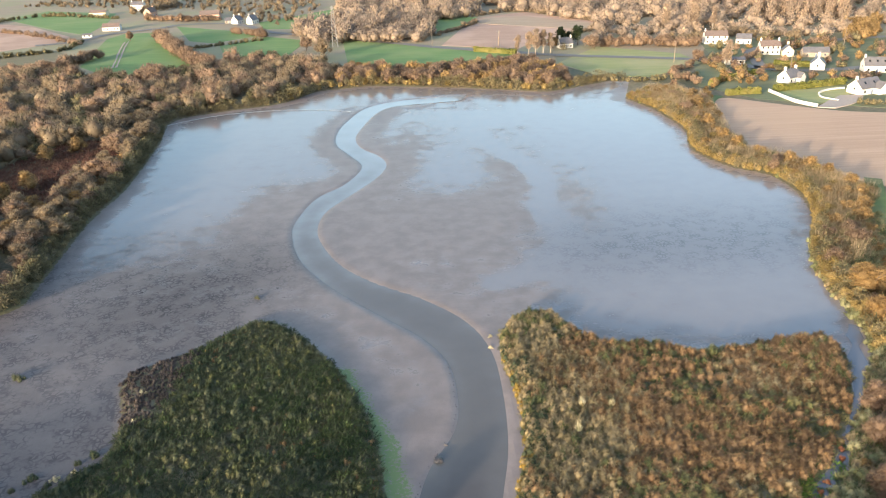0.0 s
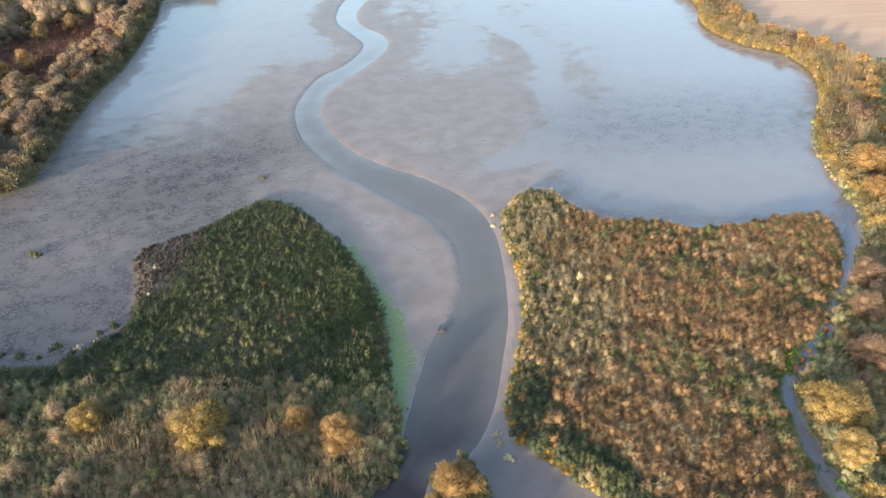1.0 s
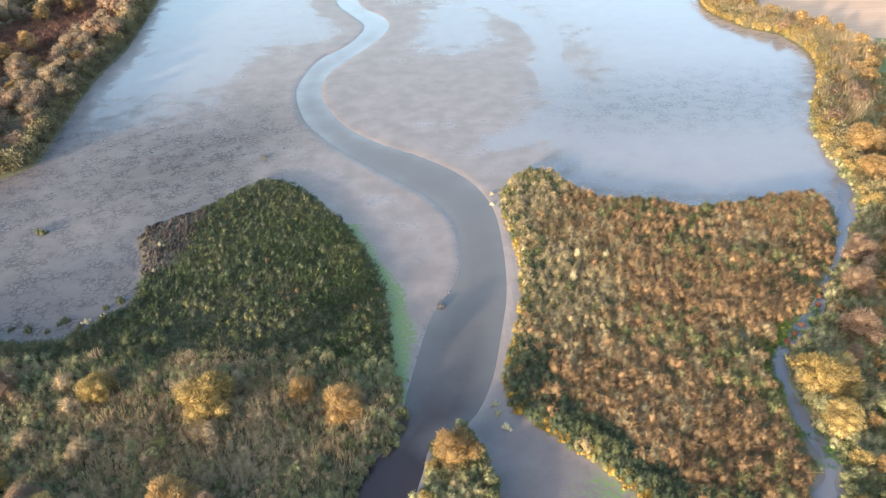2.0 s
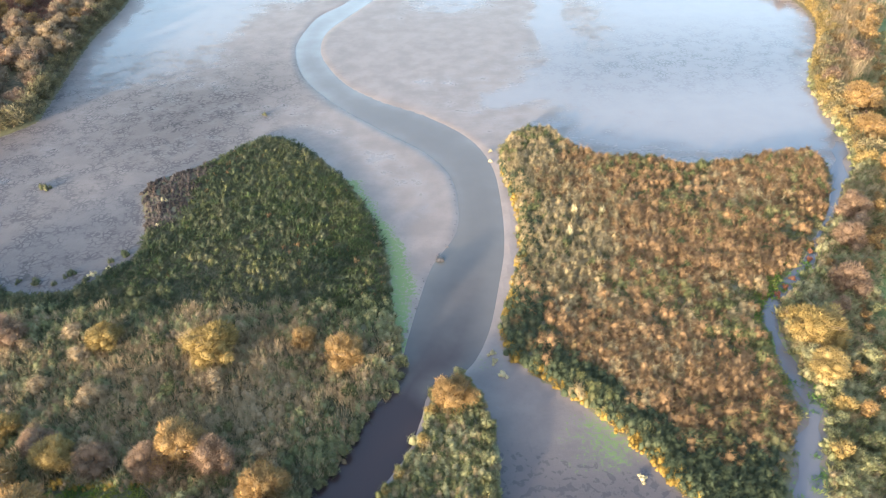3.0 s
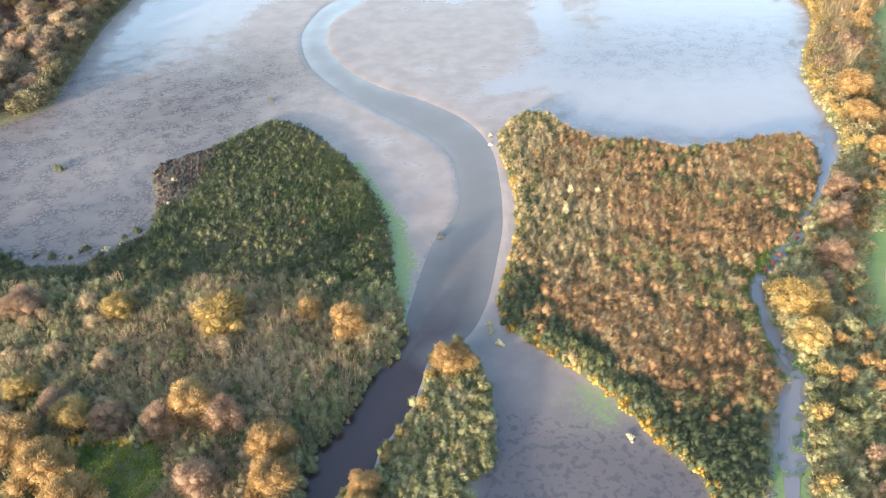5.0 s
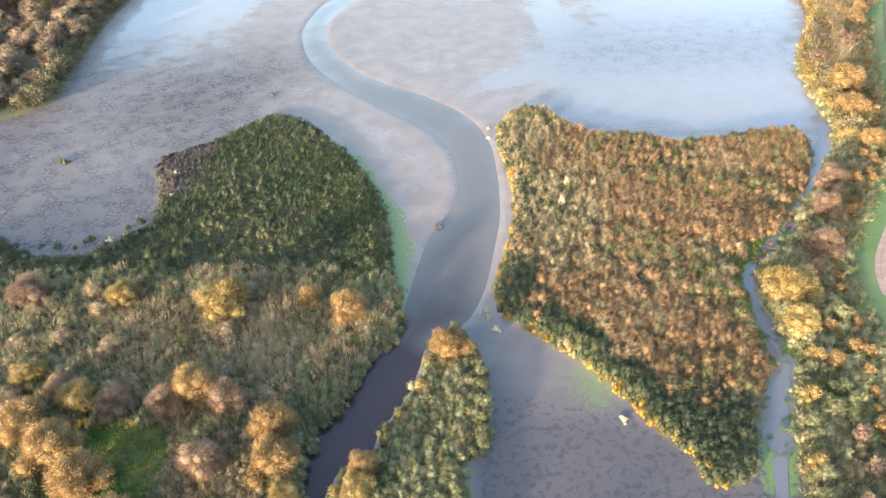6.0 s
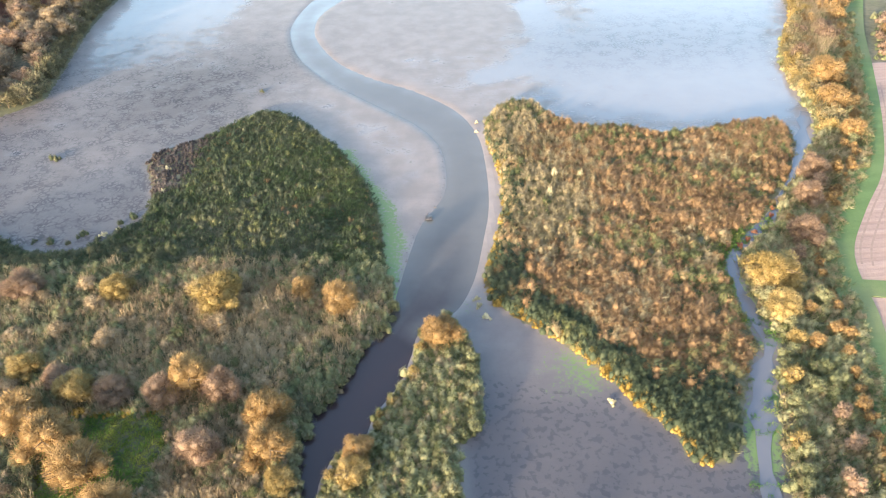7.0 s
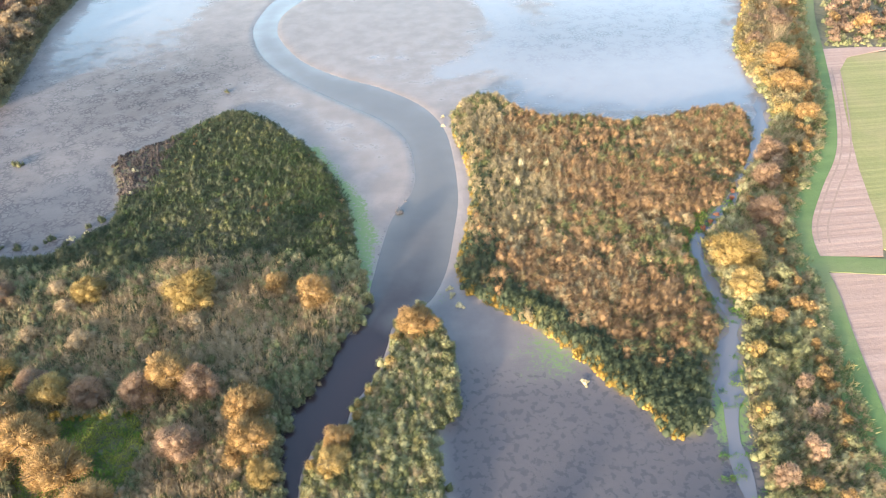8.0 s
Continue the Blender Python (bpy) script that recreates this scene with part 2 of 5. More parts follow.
    "sage": leafy("sage_leaves", (0.11, 0.12, 0.06), (0.18, 0.185, 0.1), (0.26, 0.25, 0.15)),
}
GRASS = {
    "rust": leafy("rust_sedge", (0.12, 0.098, 0.05), (0.215, 0.134, 0.07), (0.325, 0.21, 0.112), 0.09),
    "straw": leafy("straw_sedge", (0.155, 0.138, 0.068), (0.255, 0.203, 0.113), (0.35, 0.275, 0.16), 0.15),
    "green": leafy("green_sedge", (0.058, 0.07, 0.034), (0.082, 0.094, 0.046), (0.118, 0.112, 0.062), 0.07),
    "deep": leafy("deep_green_sedge", (0.05, 0.067, 0.038), (0.075, 0.093, 0.052), (0.115, 0.117, 0.07), 0.1),
    "marsh": leafy("marsh_reed", (0.2, 0.15, 0.092), (0.31, 0.235, 0.145), (0.42, 0.325, 0.205), 0.08),
    "sage": leafy("sage_scrub", (0.135, 0.15, 0.07), (0.225, 0.23, 0.115), (0.32, 0.3, 0.17), 0.12),
    "olive": leafy("olive_sedge", (0.09, 0.1, 0.042), (0.14, 0.147, 0.062), (0.215, 0.195, 0.092), 0.1),
    "heath": leafy("heath", (0.06, 0.05, 0.048), (0.095, 0.077, 0.07), (0.15, 0.122, 0.108), 0.2),
    "amber": leafy("amber_fringe", (0.17, 0.12, 0.035), (0.28, 0.185, 0.042), (0.38, 0.265, 0.07), 0.3),
    "cream": leafy("cream_plumes", (0.42, 0.36, 0.22), (0.55, 0.48, 0.3), (0.62, 0.56, 0.4), 0.3),
    "fresh": leafy("fresh_sedge", (0.055, 0.085, 0.035), (0.085, 0.12, 0.048), (0.13, 0.145, 0.065), 0.1),
    "lush": leafy("lush_grass", (0.05, 0.12, 0.025), (0.09, 0.18, 0.035), (0.24, 0.27, 0.05), 0.2),
}

# ---- plan: knots of the banks, in metres ----
WEST_SHORE = [(-74.9, 112.4), (-72.4, 115.1), (-74.7, 139.0), (-76.3, 155.9), (-76.0, 178.4), (-80.1, 216.5), (-83.9, 243.3), (-69.6, 254.7),
              (-51.3, 263.3), (-41.1, 279.7), (-32.8, 283.1), (-19.9, 286.8), (-6.6, 283.3), (10.7, 278.2), (27.3, 272.2), (43.2, 265.6),
              (52.0, 267.8), (66.4, 275.9), (72.4, 278.8), (78.1, 275.7)]
EAST_SHORE = [(69.8, 249.5), (75.1, 232.7), (76.4, 208.8), (72.3, 189.6), (76.5, 174.4), (83.3, 167.0), (84.5, 155.0), (81.2, 141.6),
              (74.0, 127.7), (69.5, 115.8), (67.6, 103.5), (66.8, 96.0), (63.9, 88.6)]
CREEK_BANK = [(57.4, 78.9), (51.4, 71.1), (47.9, 65.3), (45.1, 63.0), (41.4, 59.0), (39.9, 56.3), (39.4, 52.1), (39.4, 47.3), (40.0, 42.8),
              (37.6, 38.7), (36.4, 35.0), (35.2, 30.8), (33.5, 25.8), (31.0, 14.0)]
MARSH_EDGE = [(-13.5, 14.0), (-13.8, 27.1), (-13.9, 32.2), (-12.7, 36.4), (-10.6, 39.4), (-8.4, 44.3), (-6.0, 47.7), (-4.8, 53.6), (-6.0, 57.9),
              (-6.1, 62.5), (-6.9, 70.2), (-8.9, 79.0), (-12.1, 87.4), (-16.4, 94.9), (-22.0, 102.3), (-27.7, 106.6), (-32.3, 104.2),
              (-36.3, 99.3), (-45.3, 92.5), (-44.7, 87.2), (-42.4, 80.5), (-41.9, 73.2), (-44.7, 70.6), (-49.0, 67.0), (-56.3, 67.4),
              (-63.0, 71.7), (-78.0, 74.0), (-90.0, 92.0), (-82.0, 106.0)]
EAST_ISLAND = [(60.4, 88.9), (56.0, 79.0), (50.0, 70.5), (46.9, 66.7), (42.9, 63.1), (38.2, 57.5), (37.2, 52.2), (36.9, 46.4), (37.2, 42.8),
               (34.2, 38.0), (31.4, 31.6), (30.1, 28.4), (28.6, 27.2), (25.9, 27.2), (24.4, 28.6), (24.4, 31.2), (22.1, 33.4), (19.7, 37.9),
               (16.8, 42.1), (14.1, 45.3), (10.0, 49.2), (7.6, 52.2), (6.9, 56.0), (9.2, 65.1), (10.6, 70.2), (11.4, 78.9), (11.1, 85.4),
               (10.0, 94.4), (11.7, 101.9), (15.9, 105.6), (19.9, 105.2), (22.4, 100.2), (26.2, 95.6), (31.7, 95.0), (37.6, 92.8),
               (43.0, 92.2), (48.7, 92.9), (54.6, 94.0), (59.3, 94.2)]
SPIT = [(2.6, 49.5), (4.1, 46.2), (4.9, 42.7), (5.1, 36.3), (4.5, 32.7), (2.4, 30.8), (2.0, 27.0), (1.8, 14.0), (-11.0, 14.0), (-11.2, 27.5),
        (-9.9, 30.6), (-6.9, 32.5), (-6.2, 35.3), (-4.2, 38.2), (-3.0, 40.6), (-2.1, 43.9), (-0.9, 48.3)]
CHANNEL_LEFT = [(-14.8, 16.0), (-14.8, 27.1), (-14.9, 32.2), (-13.7, 36.6), (-11.5, 40.0), (-9.3, 44.8), (-6.8, 48.2), (-4.8, 54.4), (-3.2, 62.1),
                (-1.3, 69.6), (2.1, 76.5), (2.7, 84.3), (1.6, 92.2), (-2.2, 99.2), (-7.3, 104.8), (-13.8, 112.1), (-19.9, 119.9),
                (-25.6, 129.8), (-28.8, 140.6), (-29.6, 150.0), (-26.7, 164.5), (-20.8, 173.7), (-17.4, 186.7), (-21.3, 197.2),
                (-26.4, 208.9), (-27.1, 224.3), (-24.0, 241.2), (-20.0, 252.2), (-12.4, 259.3), (1.8, 263.8), (16.4, 266.0)]
CHANNEL_RIGHT = [(-11.0, 16.0), (-11.2, 27.5), (-9.9, 30.6), (-6.9, 32.5), (-6.2, 35.3), (-4.2, 38.2), (-3.0, 40.6), (-2.1, 43.9), (-0.9, 48.3),
                 (2.9, 50.2), (5.8, 56.0), (7.9, 65.2), (9.3, 73.1), (9.8, 83.8), (9.2, 94.5), (5.9, 103.8), (-1.2, 112.2), (-9.9, 119.1),
                 (-17.2, 127.7), (-22.5, 140.0), (-23.6, 148.5), (-22.5, 156.0), (-18.0, 165.4), (-12.5, 177.0), (-10.2, 187.2), (-12.6, 196.0),
                 (-17.8, 203.7), (-20.5, 213.9), (-19.3, 226.4), (-15.7, 243.7), (-10.2, 252.2), (1.7, 255.2), (13.7, 257.5)]
SIDE_CHANNEL = [(71.8, 271.9), (50.0, 257.2), (36.4, 246.9), (27.1, 233.1), (15.1, 219.3), (18.8, 202.5), (24.8, 186.0), (28.3, 174.0),
                (27.7, 161.8), (25.7, 152.9), (28.1, 138.2), (25.0, 127.5), (18.6, 120.8), (11.9, 116.9)]
ALGAE_EDGE = [(-12.3, 90.5), (-10.2, 85.1), (-6.3, 75.5), (-4.1, 67.1), (-4.4, 61.0), (-4.8, 55.5)]
TRACK_MID = [(105.0, 160.0), (91.5, 132.4), (83.3, 112.5), (75.0, 93.0), (67.4, 78.0), (60.2, 68.4), (54.3, 60.0), (52.0, 54.0), (50.8, 47.0),
             (48.6, 39.0), (46.8, 32.0), (45.2, 25.5), (42.0, 14.0)]

CREEK_MID = [(66.0, 97.0), (62.0, 89.0), (56.7, 79.0), (50.8, 71.0), (47.0, 66.0), (43.8, 62.6), (39.6, 58.0), (38.4, 52.0), (38.2, 46.8), (38.6, 42.8), (35.9, 38.3), (33.8, 32.5), (31.5, 26.0), (30.0, 16.0)]
creek = curve_through(CREEK_MID)
lake = np.vstack([curve_through(WEST_SHORE), curve_through(EAST_SHORE), curve_through(CREEK_BANK), curve_through(MARSH_EDGE)])
island = curve_through(EAST_ISLAND, closed=True)
spit = curve_through(SPIT, closed=True)
ch_left, ch_right = curve_through(CHANNEL_LEFT), curve_through(CHANNEL_RIGHT)
channel = np.vstack([ch_left, ch_right[::-1]])
side_channel = curve_through(SIDE_CHANNEL)
track = curve_through(TRACK_MID)
BANK = 0.45


def land_depth(px, py):
    """Metres into dry land; minus over the lake bed."""
    d = -depth_in(px, py, lake)
    d = np.maximum(d, depth_in(px, py, island))
    return np.maximum(d, depth_in(px, py, spit))


def ground_height(px, py):
    d = land_depth(px, py)
    z = BANK * step_up(-0.6, 2.2, d) + 0.12 * wobble(px, py, 6.0) * step_up(0.5, 4.0, d) * step_up(330, 280, py)
    c = depth_in(px, py, channel)
    return z - 0.5 * step_up(-0.6, 2.4, c) + 0.03 * step_up(-2.2, -0.6, c) * step_up(0.4, -0.4, c) * step_up(0.5, -0.5, d)


# ---- ground: one sheet, cut along the shore into dry land and lake bed ----
def build_ground():
    xs = np.concatenate([[-3000, -1500, -800, -500], np.arange(-400, -110, 25), np.arange(-100, -60, 2.0), np.arange(-60, 70, 0.8), np.arange(70, 112, 2.0), np.arange(115, 400, 25), [500, 800, 1500, 3000]])
    ys = np.concatenate([[-2000, -800, -300, -150, -60, -20], np.arange(0, 20, 4.0), np.arange(20, 112, 0.8), np.arange(112, 300, 1.6), np.arange(300, 800, 30), [900, 1200, 2000, 4000]])
    gx, gy = np.meshgrid(xs, ys)
    px, py = gx.ravel(), gy.ravel()
    near = (np.abs(px) < 112) & (py > -1) & (py < 300)
    z = np.full(px.shape, BANK)
    z[near] = ground_height(px[near], py[near])
    land = np.full(px.shape, 50.0)
    land[near] = land_depth(px[near], py[near])
    nx, ny = len(xs), len(ys)
    i, j = np.meshgrid(np.arange(nx - 1), np.arange(ny - 1))
    a = (j * nx + i).ravel()
    quads = np.stack([a, a + 1, a + nx + 1, a + nx], axis=1)
    bed = land[quads].max(axis=1) < -0.6
    co = np.stack([px, py, z], axis=1)
    # what the bed is like, place by place
    side = distance(px, py, side_channel, closed=False)
    ch = -depth_in(px, py, channel)
    blob = lambda cx, cy, rx, ry: np.exp(-((px - cx) / rx) ** 2 - ((py - cy) / ry) ** 2)
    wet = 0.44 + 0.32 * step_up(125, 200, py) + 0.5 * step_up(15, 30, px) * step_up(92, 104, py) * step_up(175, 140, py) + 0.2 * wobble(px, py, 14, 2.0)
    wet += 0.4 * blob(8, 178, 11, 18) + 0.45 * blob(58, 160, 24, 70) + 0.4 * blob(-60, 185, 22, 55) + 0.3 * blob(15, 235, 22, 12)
    wet -= 0.75 * blob(0, 148, 26, 16) + 0.7 * blob(-36, 158, 9, 22) + 0.55 * blob(35, 148, 8, 22) + 0.5 * blob(-6, 205, 9, 22) + 0.5 * blob(20, 180, 7, 22) + 0.4 * blob(30, 262, 30, 4) + 0.3 * blob(20, 245, 16, 4)
    shore = np.full(px.shape, 50.0)
    shore[near] = depth_in(px[near], py[near], lake)
    wet -= 0.5 * step_up(7.0, 1.0, shore)
    wet += 0.55 * step_up(5, 1, side)
    wet -= 0.35 * step_up(5.0, 0.5, ch) * step_up(150, 110, py) + 0.55 * step_up(11, 3, ch) * step_up(112, 135, py) * step_up(262, 235, py)
    wet -= 0.3 * step_up(110, 60, py) + 0.3 * step_up(-20, -45, px) * step_up(135, 110, py)
    # where the mud is cracked and painted darker for the shade on it
    crust_shade = step_up(-12, -42, px) * step_up(140, 108, py) * (0.75 + 0.25 * wobble(px, py, 9, 3.0)) + 0.5 * step_up(110, 130, py) * step_up(160, 130, py) * step_up(10, 35, np.abs(px))
    algae_line = curve_through(ALGAE_EDGE)
    algae = 0.8 * step_up(4.6, 0.3, distance(px, py, algae_line - (1.3, 0.6), closed=False))
    algae += 0.62 * blob(16.5, 40, 6.5, 5.5) + 0.5 * blob(5, 51, 2.5, 2.5) + 0.9 * blob(37.5, 57, 2.5, 6) + 0.9 * blob(41, 62, 4.5, 3.5) + 0.35 * blob(-36, 100, 5, 4) + 0.7 * blob(33, 30, 2, 5)
    algae += 0.7 * step_up(2.6, 1.4, distance(px, py, creek, closed=False)) * step_up(72, 62, py) * (0.55 + 0.45 * wobble(px, py, 1.6, 4.0))
    # the bay that is painted darker for its shade and holds the pools
    pool_shade = step_up(2, 4, px) * step_up(54, 48, py) * (0.5 + 0.5 * step_up(44, 34, py + 0.25 * (px - 8)))
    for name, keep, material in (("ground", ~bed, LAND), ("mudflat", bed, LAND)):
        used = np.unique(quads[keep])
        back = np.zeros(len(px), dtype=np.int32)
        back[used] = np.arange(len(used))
        data = {"wet": wet[used], "crust_shade": crust_shade[used], "algae": np.clip(algae, 0, 1)[used], "pool_shade": pool_shade[used], "land": np.clip(land, -5, 5)[used]}
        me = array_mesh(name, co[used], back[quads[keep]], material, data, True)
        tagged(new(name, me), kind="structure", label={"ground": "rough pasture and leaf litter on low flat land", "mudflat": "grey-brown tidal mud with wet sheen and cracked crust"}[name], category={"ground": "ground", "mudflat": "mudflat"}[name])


build_ground()


def ribbon(name, left, right, z, material, label, category, count=240, depth=None):
    """A strip of water or road between two lines."""
    def even(line):
        s = np.concatenate([[0], np.cumsum(np.linalg.norm(np.diff(line, axis=0), axis=1))])
        u = np.linspace(0, s[-1], count)
        return np.stack([np.interp(u, s, line[:, 0]), np.interp(u, s, line[:, 1])], axis=1)
    a, b = even(left), even(right)
    cols = 7
    v = np.concatenate([np.column_stack([a + (b - a) * k / (cols - 1), np.full(count, z)]) for k in range(cols)])
    f = [(k * count + i, (k + 1) * count + i, (k + 1) * count + i + 1, k * count + i + 1) for k in range(cols - 1) for i in range(count - 1)]
    return tagged(new(name, array_mesh(name, v, f, material, {"depth": depth(v[:, 0], v[:, 1])} if depth else None, True)), kind="structure", label=label, category=category)


def widened(line, w):
    d = np.gradient(line, axis=0)
    d /= np.linalg.norm(d, axis=1)[:, None] + 1e-9
    n = np.stack([-d[:, 1], d[:, 0]], axis=1)
    return line + n * w, line - n * w


# depth fades northwards with y, so colour carries the far water's sky reflection
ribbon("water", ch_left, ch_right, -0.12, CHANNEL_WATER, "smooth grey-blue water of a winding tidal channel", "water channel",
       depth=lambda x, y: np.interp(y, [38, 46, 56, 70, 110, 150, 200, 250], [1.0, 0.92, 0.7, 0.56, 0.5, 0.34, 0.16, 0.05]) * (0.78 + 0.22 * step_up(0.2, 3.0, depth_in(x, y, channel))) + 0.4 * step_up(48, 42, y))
ribbon("water_creek", *widened(creek, np.maximum(0.3, 0.95 + 0.9 * wobble(creek[:, 0], creek[:, 1], 1.3, 2.0))[:, None]), 0.05, CREEK_WATER, "narrow still creek reflecting pale sky", "creek")

# ---- fields and roads ----
def sheet(name, outline, z, material, label, category="field", curved=True):
    """A flat patch of land laid on the ground, with a short edge down into it."""
    line = curve_through(outline, 6.0, closed=True) if curved else np.array(outline, dtype=float)
    bm = bmesh.new()
    top = [bm.verts.new((x, y, z)) for x, y in line]
    low = [bm.verts.new((x, y, z - 0.3)) for x, y in line]
    face = bm.faces.new(top)
    for i in range(len(top)):
        bm.faces.new((top[i], low[i], low[(i + 1) % len(top)], top[(i + 1) % len(top)]))
    if face.normal.z < 0:
        face.normal_flip()
    bmesh.ops.recalc_face_normals(bm, faces=bm.faces)
    ob = part(name, bm, material)
    return tagged(ob, kind="structure", label=label, category=category)


PASTURE = make_field("pasture", (0.105, 0.19, 0.055), (0.14, 0.235, 0.07), (0.19, 0.24, 0.09), 0.4, 0.2, 0.2)
MEADOW = make_field("meadow", (0.224, 0.248, 0.0944), (0.283, 0.283, 0.118), (0.354, 0.307, 0.165), 0.4, 0.1, 0.2)
PLOUGH = make_field("plough", (0.319, 0.201, 0.147), (0.425, 0.283, 0.212), (0.484, 0.33, 0.248), 1.4, -0.15, 0.4)
STUBBLE = make_field("stubble", (0.3, 0.22, 0.15), (0.4, 0.31, 0.22), (0.36, 0.25, 0.17), 0.9, 0.15, 0.3)
OLIVE = make_field("olive_field", (0.13, 0.118, 0.0649), (0.189, 0.153, 0.0885), (0.153, 0.142, 0.0708), 0.6, 0.1, 0.3)
SOIL = make_field("soil", (0.26, 0.17, 0.14), (0.36, 0.25, 0.21), (0.3, 0.2, 0.16), 1.2, 1.1, 0.5)
CROP = make_field("young_crop", (0.17, 0.17, 0.06), (0.25, 0.23, 0.09), (0.3, 0.22, 0.13), 1.6, 1.2, 0.4)
TRACK = make_field("grass_track", (0.075, 0.125, 0.036), (0.105, 0.165, 0.05), (0.16, 0.165, 0.075), 0.5, 1.0, 0.4)
WARM_SOIL = make_field("warm_soil", (0.4, 0.262, 0.178), (0.5, 0.34, 0.24), (0.46, 0.312, 0.21), 1.0, 0.35, 0.4)
ASPHALT = plain("asphalt", (0.16, 0.155, 0.15), 0.85)
FIELDS = [
    ("field_west_green", [(-302, 562), (-289, 605), (-224, 571), (-209, 513), (-201, 460), (-232, 488)], PASTURE, "flat green pasture bounded by hedges"),
    ("field_west_ploughed", [(-330, 560), (-258, 512), (-209, 456), (-207, 431), (-227, 408), (-330, 430)], PLOUGH, "ploughed red-brown field"),
    ("field_west_olive", [(-310, 420), (-225, 403), (-198, 408), (-177, 383), (-189, 358), (-196, 340), (-300, 320)], OLIVE, "dull olive-brown fallow field"),
    ("field_drive_green", [(-160, 352), (-181, 440), (-178, 458), (-155, 462), (-123, 384), (-94, 326), (-134, 322)], PASTURE, "bright green sloping meadow with a rutted drive"),
    ("field_mid_green", [(-154, 484), (-105, 449), (-90, 432), (-112, 409), (-128, 420)], PASTURE, "small green pasture behind a hedge"),
    ("field_inner_green", [(-106, 398), (-86, 425), (-61, 405), (-64, 364), (-88, 340)], PASTURE, "green pasture beside the woods"),
    ("field_upper_green", [(-103, 488), (-58, 550), (-50, 500), (-69, 452), (-94, 456)], PASTURE, "upper green pasture"),
    ("field_north_meadow", [(-42, 404), (-14, 383), (9, 364), (42, 340), (22, 322), (-12, 316), (-32, 324)], PASTURE, "long green meadow below the road"),
    ("field_centre_brown", [(10, 372), (28, 447), (38, 470), (67, 489), (107, 425), (97, 411), (54, 370), (47, 356)], PLOUGH, "brown ploughed field on a rise"),
    ("field_house_meadow", [(58, 316), (66, 327), (83, 352), (114, 326), (116, 304), (88, 281), (69, 287)], MEADOW, "yellow-green meadow by a road"),
    ("field_far_green", [(7, 473), (36, 475), (27, 444), (9, 418)], PASTURE, "far green pasture"),
    ("field_east_brown", [(96, 242), (91, 222), (86, 193), (92, 176), (112, 150), (190, 120), (215, 190), (143, 216), (129, 221), (113, 234), (103, 243)], WARM_SOIL, "smooth brown ploughed field with long tree shadows"),
    ("field_crop", [(125, 100), (100, 110.5), (86.5, 108.5), (79, 96.6), (68.5, 71.3), (60, 54), (120, 36), (140, 70)], CROP, "yellow-green striped young crop"),
    ("field_crop_south", [(51.4, 49.2), (50.8, 45), (48.8, 38.8), (46.8, 31.4), (45.2, 24.4), (42, 14), (100, 2), (110, 36)], SOIL, "pinkish ploughed soil with wheel tracks"),
]
for i, (name, outline, material, label) in enumerate(FIELDS):
    sheet(name, outline, BANK + 0.1 + 0.004 * i, material, label, curved=name.startswith(("field_east", "field_crop")))
sheet("field_stubble", [(31, 446), (40, 468), (64, 469), (104, 421), (92, 404), (59, 427)], BANK + 0.22, STUBBLE, "pale stubble strip on the brown field", curved=False)
sheet("field_headland", [(100, 112.5), (88.5, 109.5), (80.4, 96.6), (69.5, 71.3), (61.5, 51.2), (51.5, 52.4), (52.6, 55.8), (54.6, 59.8), (59.6, 66.4), (66.4, 75), (74.2, 90.6), (83.0, 111), (86, 114)], BANK + 0.2, SOIL, "pinkish bare soil headland")
sheet("grass_strip", [(52.6, 52.4), (52.8, 49.2), (66, 46.6), (90, 41), (90, 43), (66, 49.4)], BANK + 0.22, TRACK, "narrow green grass strip between fields", "grass")
margin = curve_through([(101, 246), (95.0, 238), (90.0, 222), (85.5, 205), (84.0, 194), (88, 182), (98, 168)])
ribbon("grass_margin", *widened(margin, 1.6), BANK + 0.25, TRACK, "green grass margin beside the ploughed field", "grass")
ribbon("track", *widened(track, 1.9), BANK + 0.26, TRACK, "mown green grass track", "track")
RUT = plain("wheel_rut", (0.25, 0.172, 0.14), 0.9)
head_line = track[(track[:, 1] < 108) & (track[:, 1] > 54)]
for off in (2.6, 3.9):
    path = widened(head_line, off)[0] if widened(head_line, 1.0)[0][0][0] > head_line[0][0] else widened(head_line, off)[1]
    ribbon("wheel_rut", *widened(path, 0.13), BANK + 0.225, RUT, "dark wheel rut in bare soil", "rut", 90)
ROADS = [("road", [(-215, 425), (-195, 434), (-188, 458), (-161, 479), (-155, 490), (-125, 489), (-105, 470), (-88, 443), (-58, 419), (-14, 385), (9, 366), (45, 344), (64, 332), (119, 309), (134, 288), (152, 280), (190, 285)], 2.6),
         ("road_lane", [(134, 288), (139, 305), (150, 330), (200, 345), (260, 350)], 2.4)]
for name, knots, w in ROADS:
    ribbon(name, *widened(curve_through(knots, 4.0), w), BANK + 0.3, ASPHALT, "narrow grey country road", "road", 120)


# ---- vegetation ----
def clump_shape(rng, blades, height, spread, width, droop=0.35, lean=0.0):
    """A tussock: bent blades that fan out from one foot."""
    v, f = [], []
    for k in range(blades):
        a = rng.uniform(0, 2 * math.pi)
        out = spread * math.sqrt(rng.uniform(0.0, 1.0))
        h = height * rng.uniform(0.55, 1.0) * (1 - 0.45 * (out / spread) ** 2)
        foot = np.array([math.cos(a), math.sin(a), 0]) * out * 0.45
        tip = np.array([math.cos(a) * out + lean * h, math.sin(a) * out + lean * h * 0.6, h])
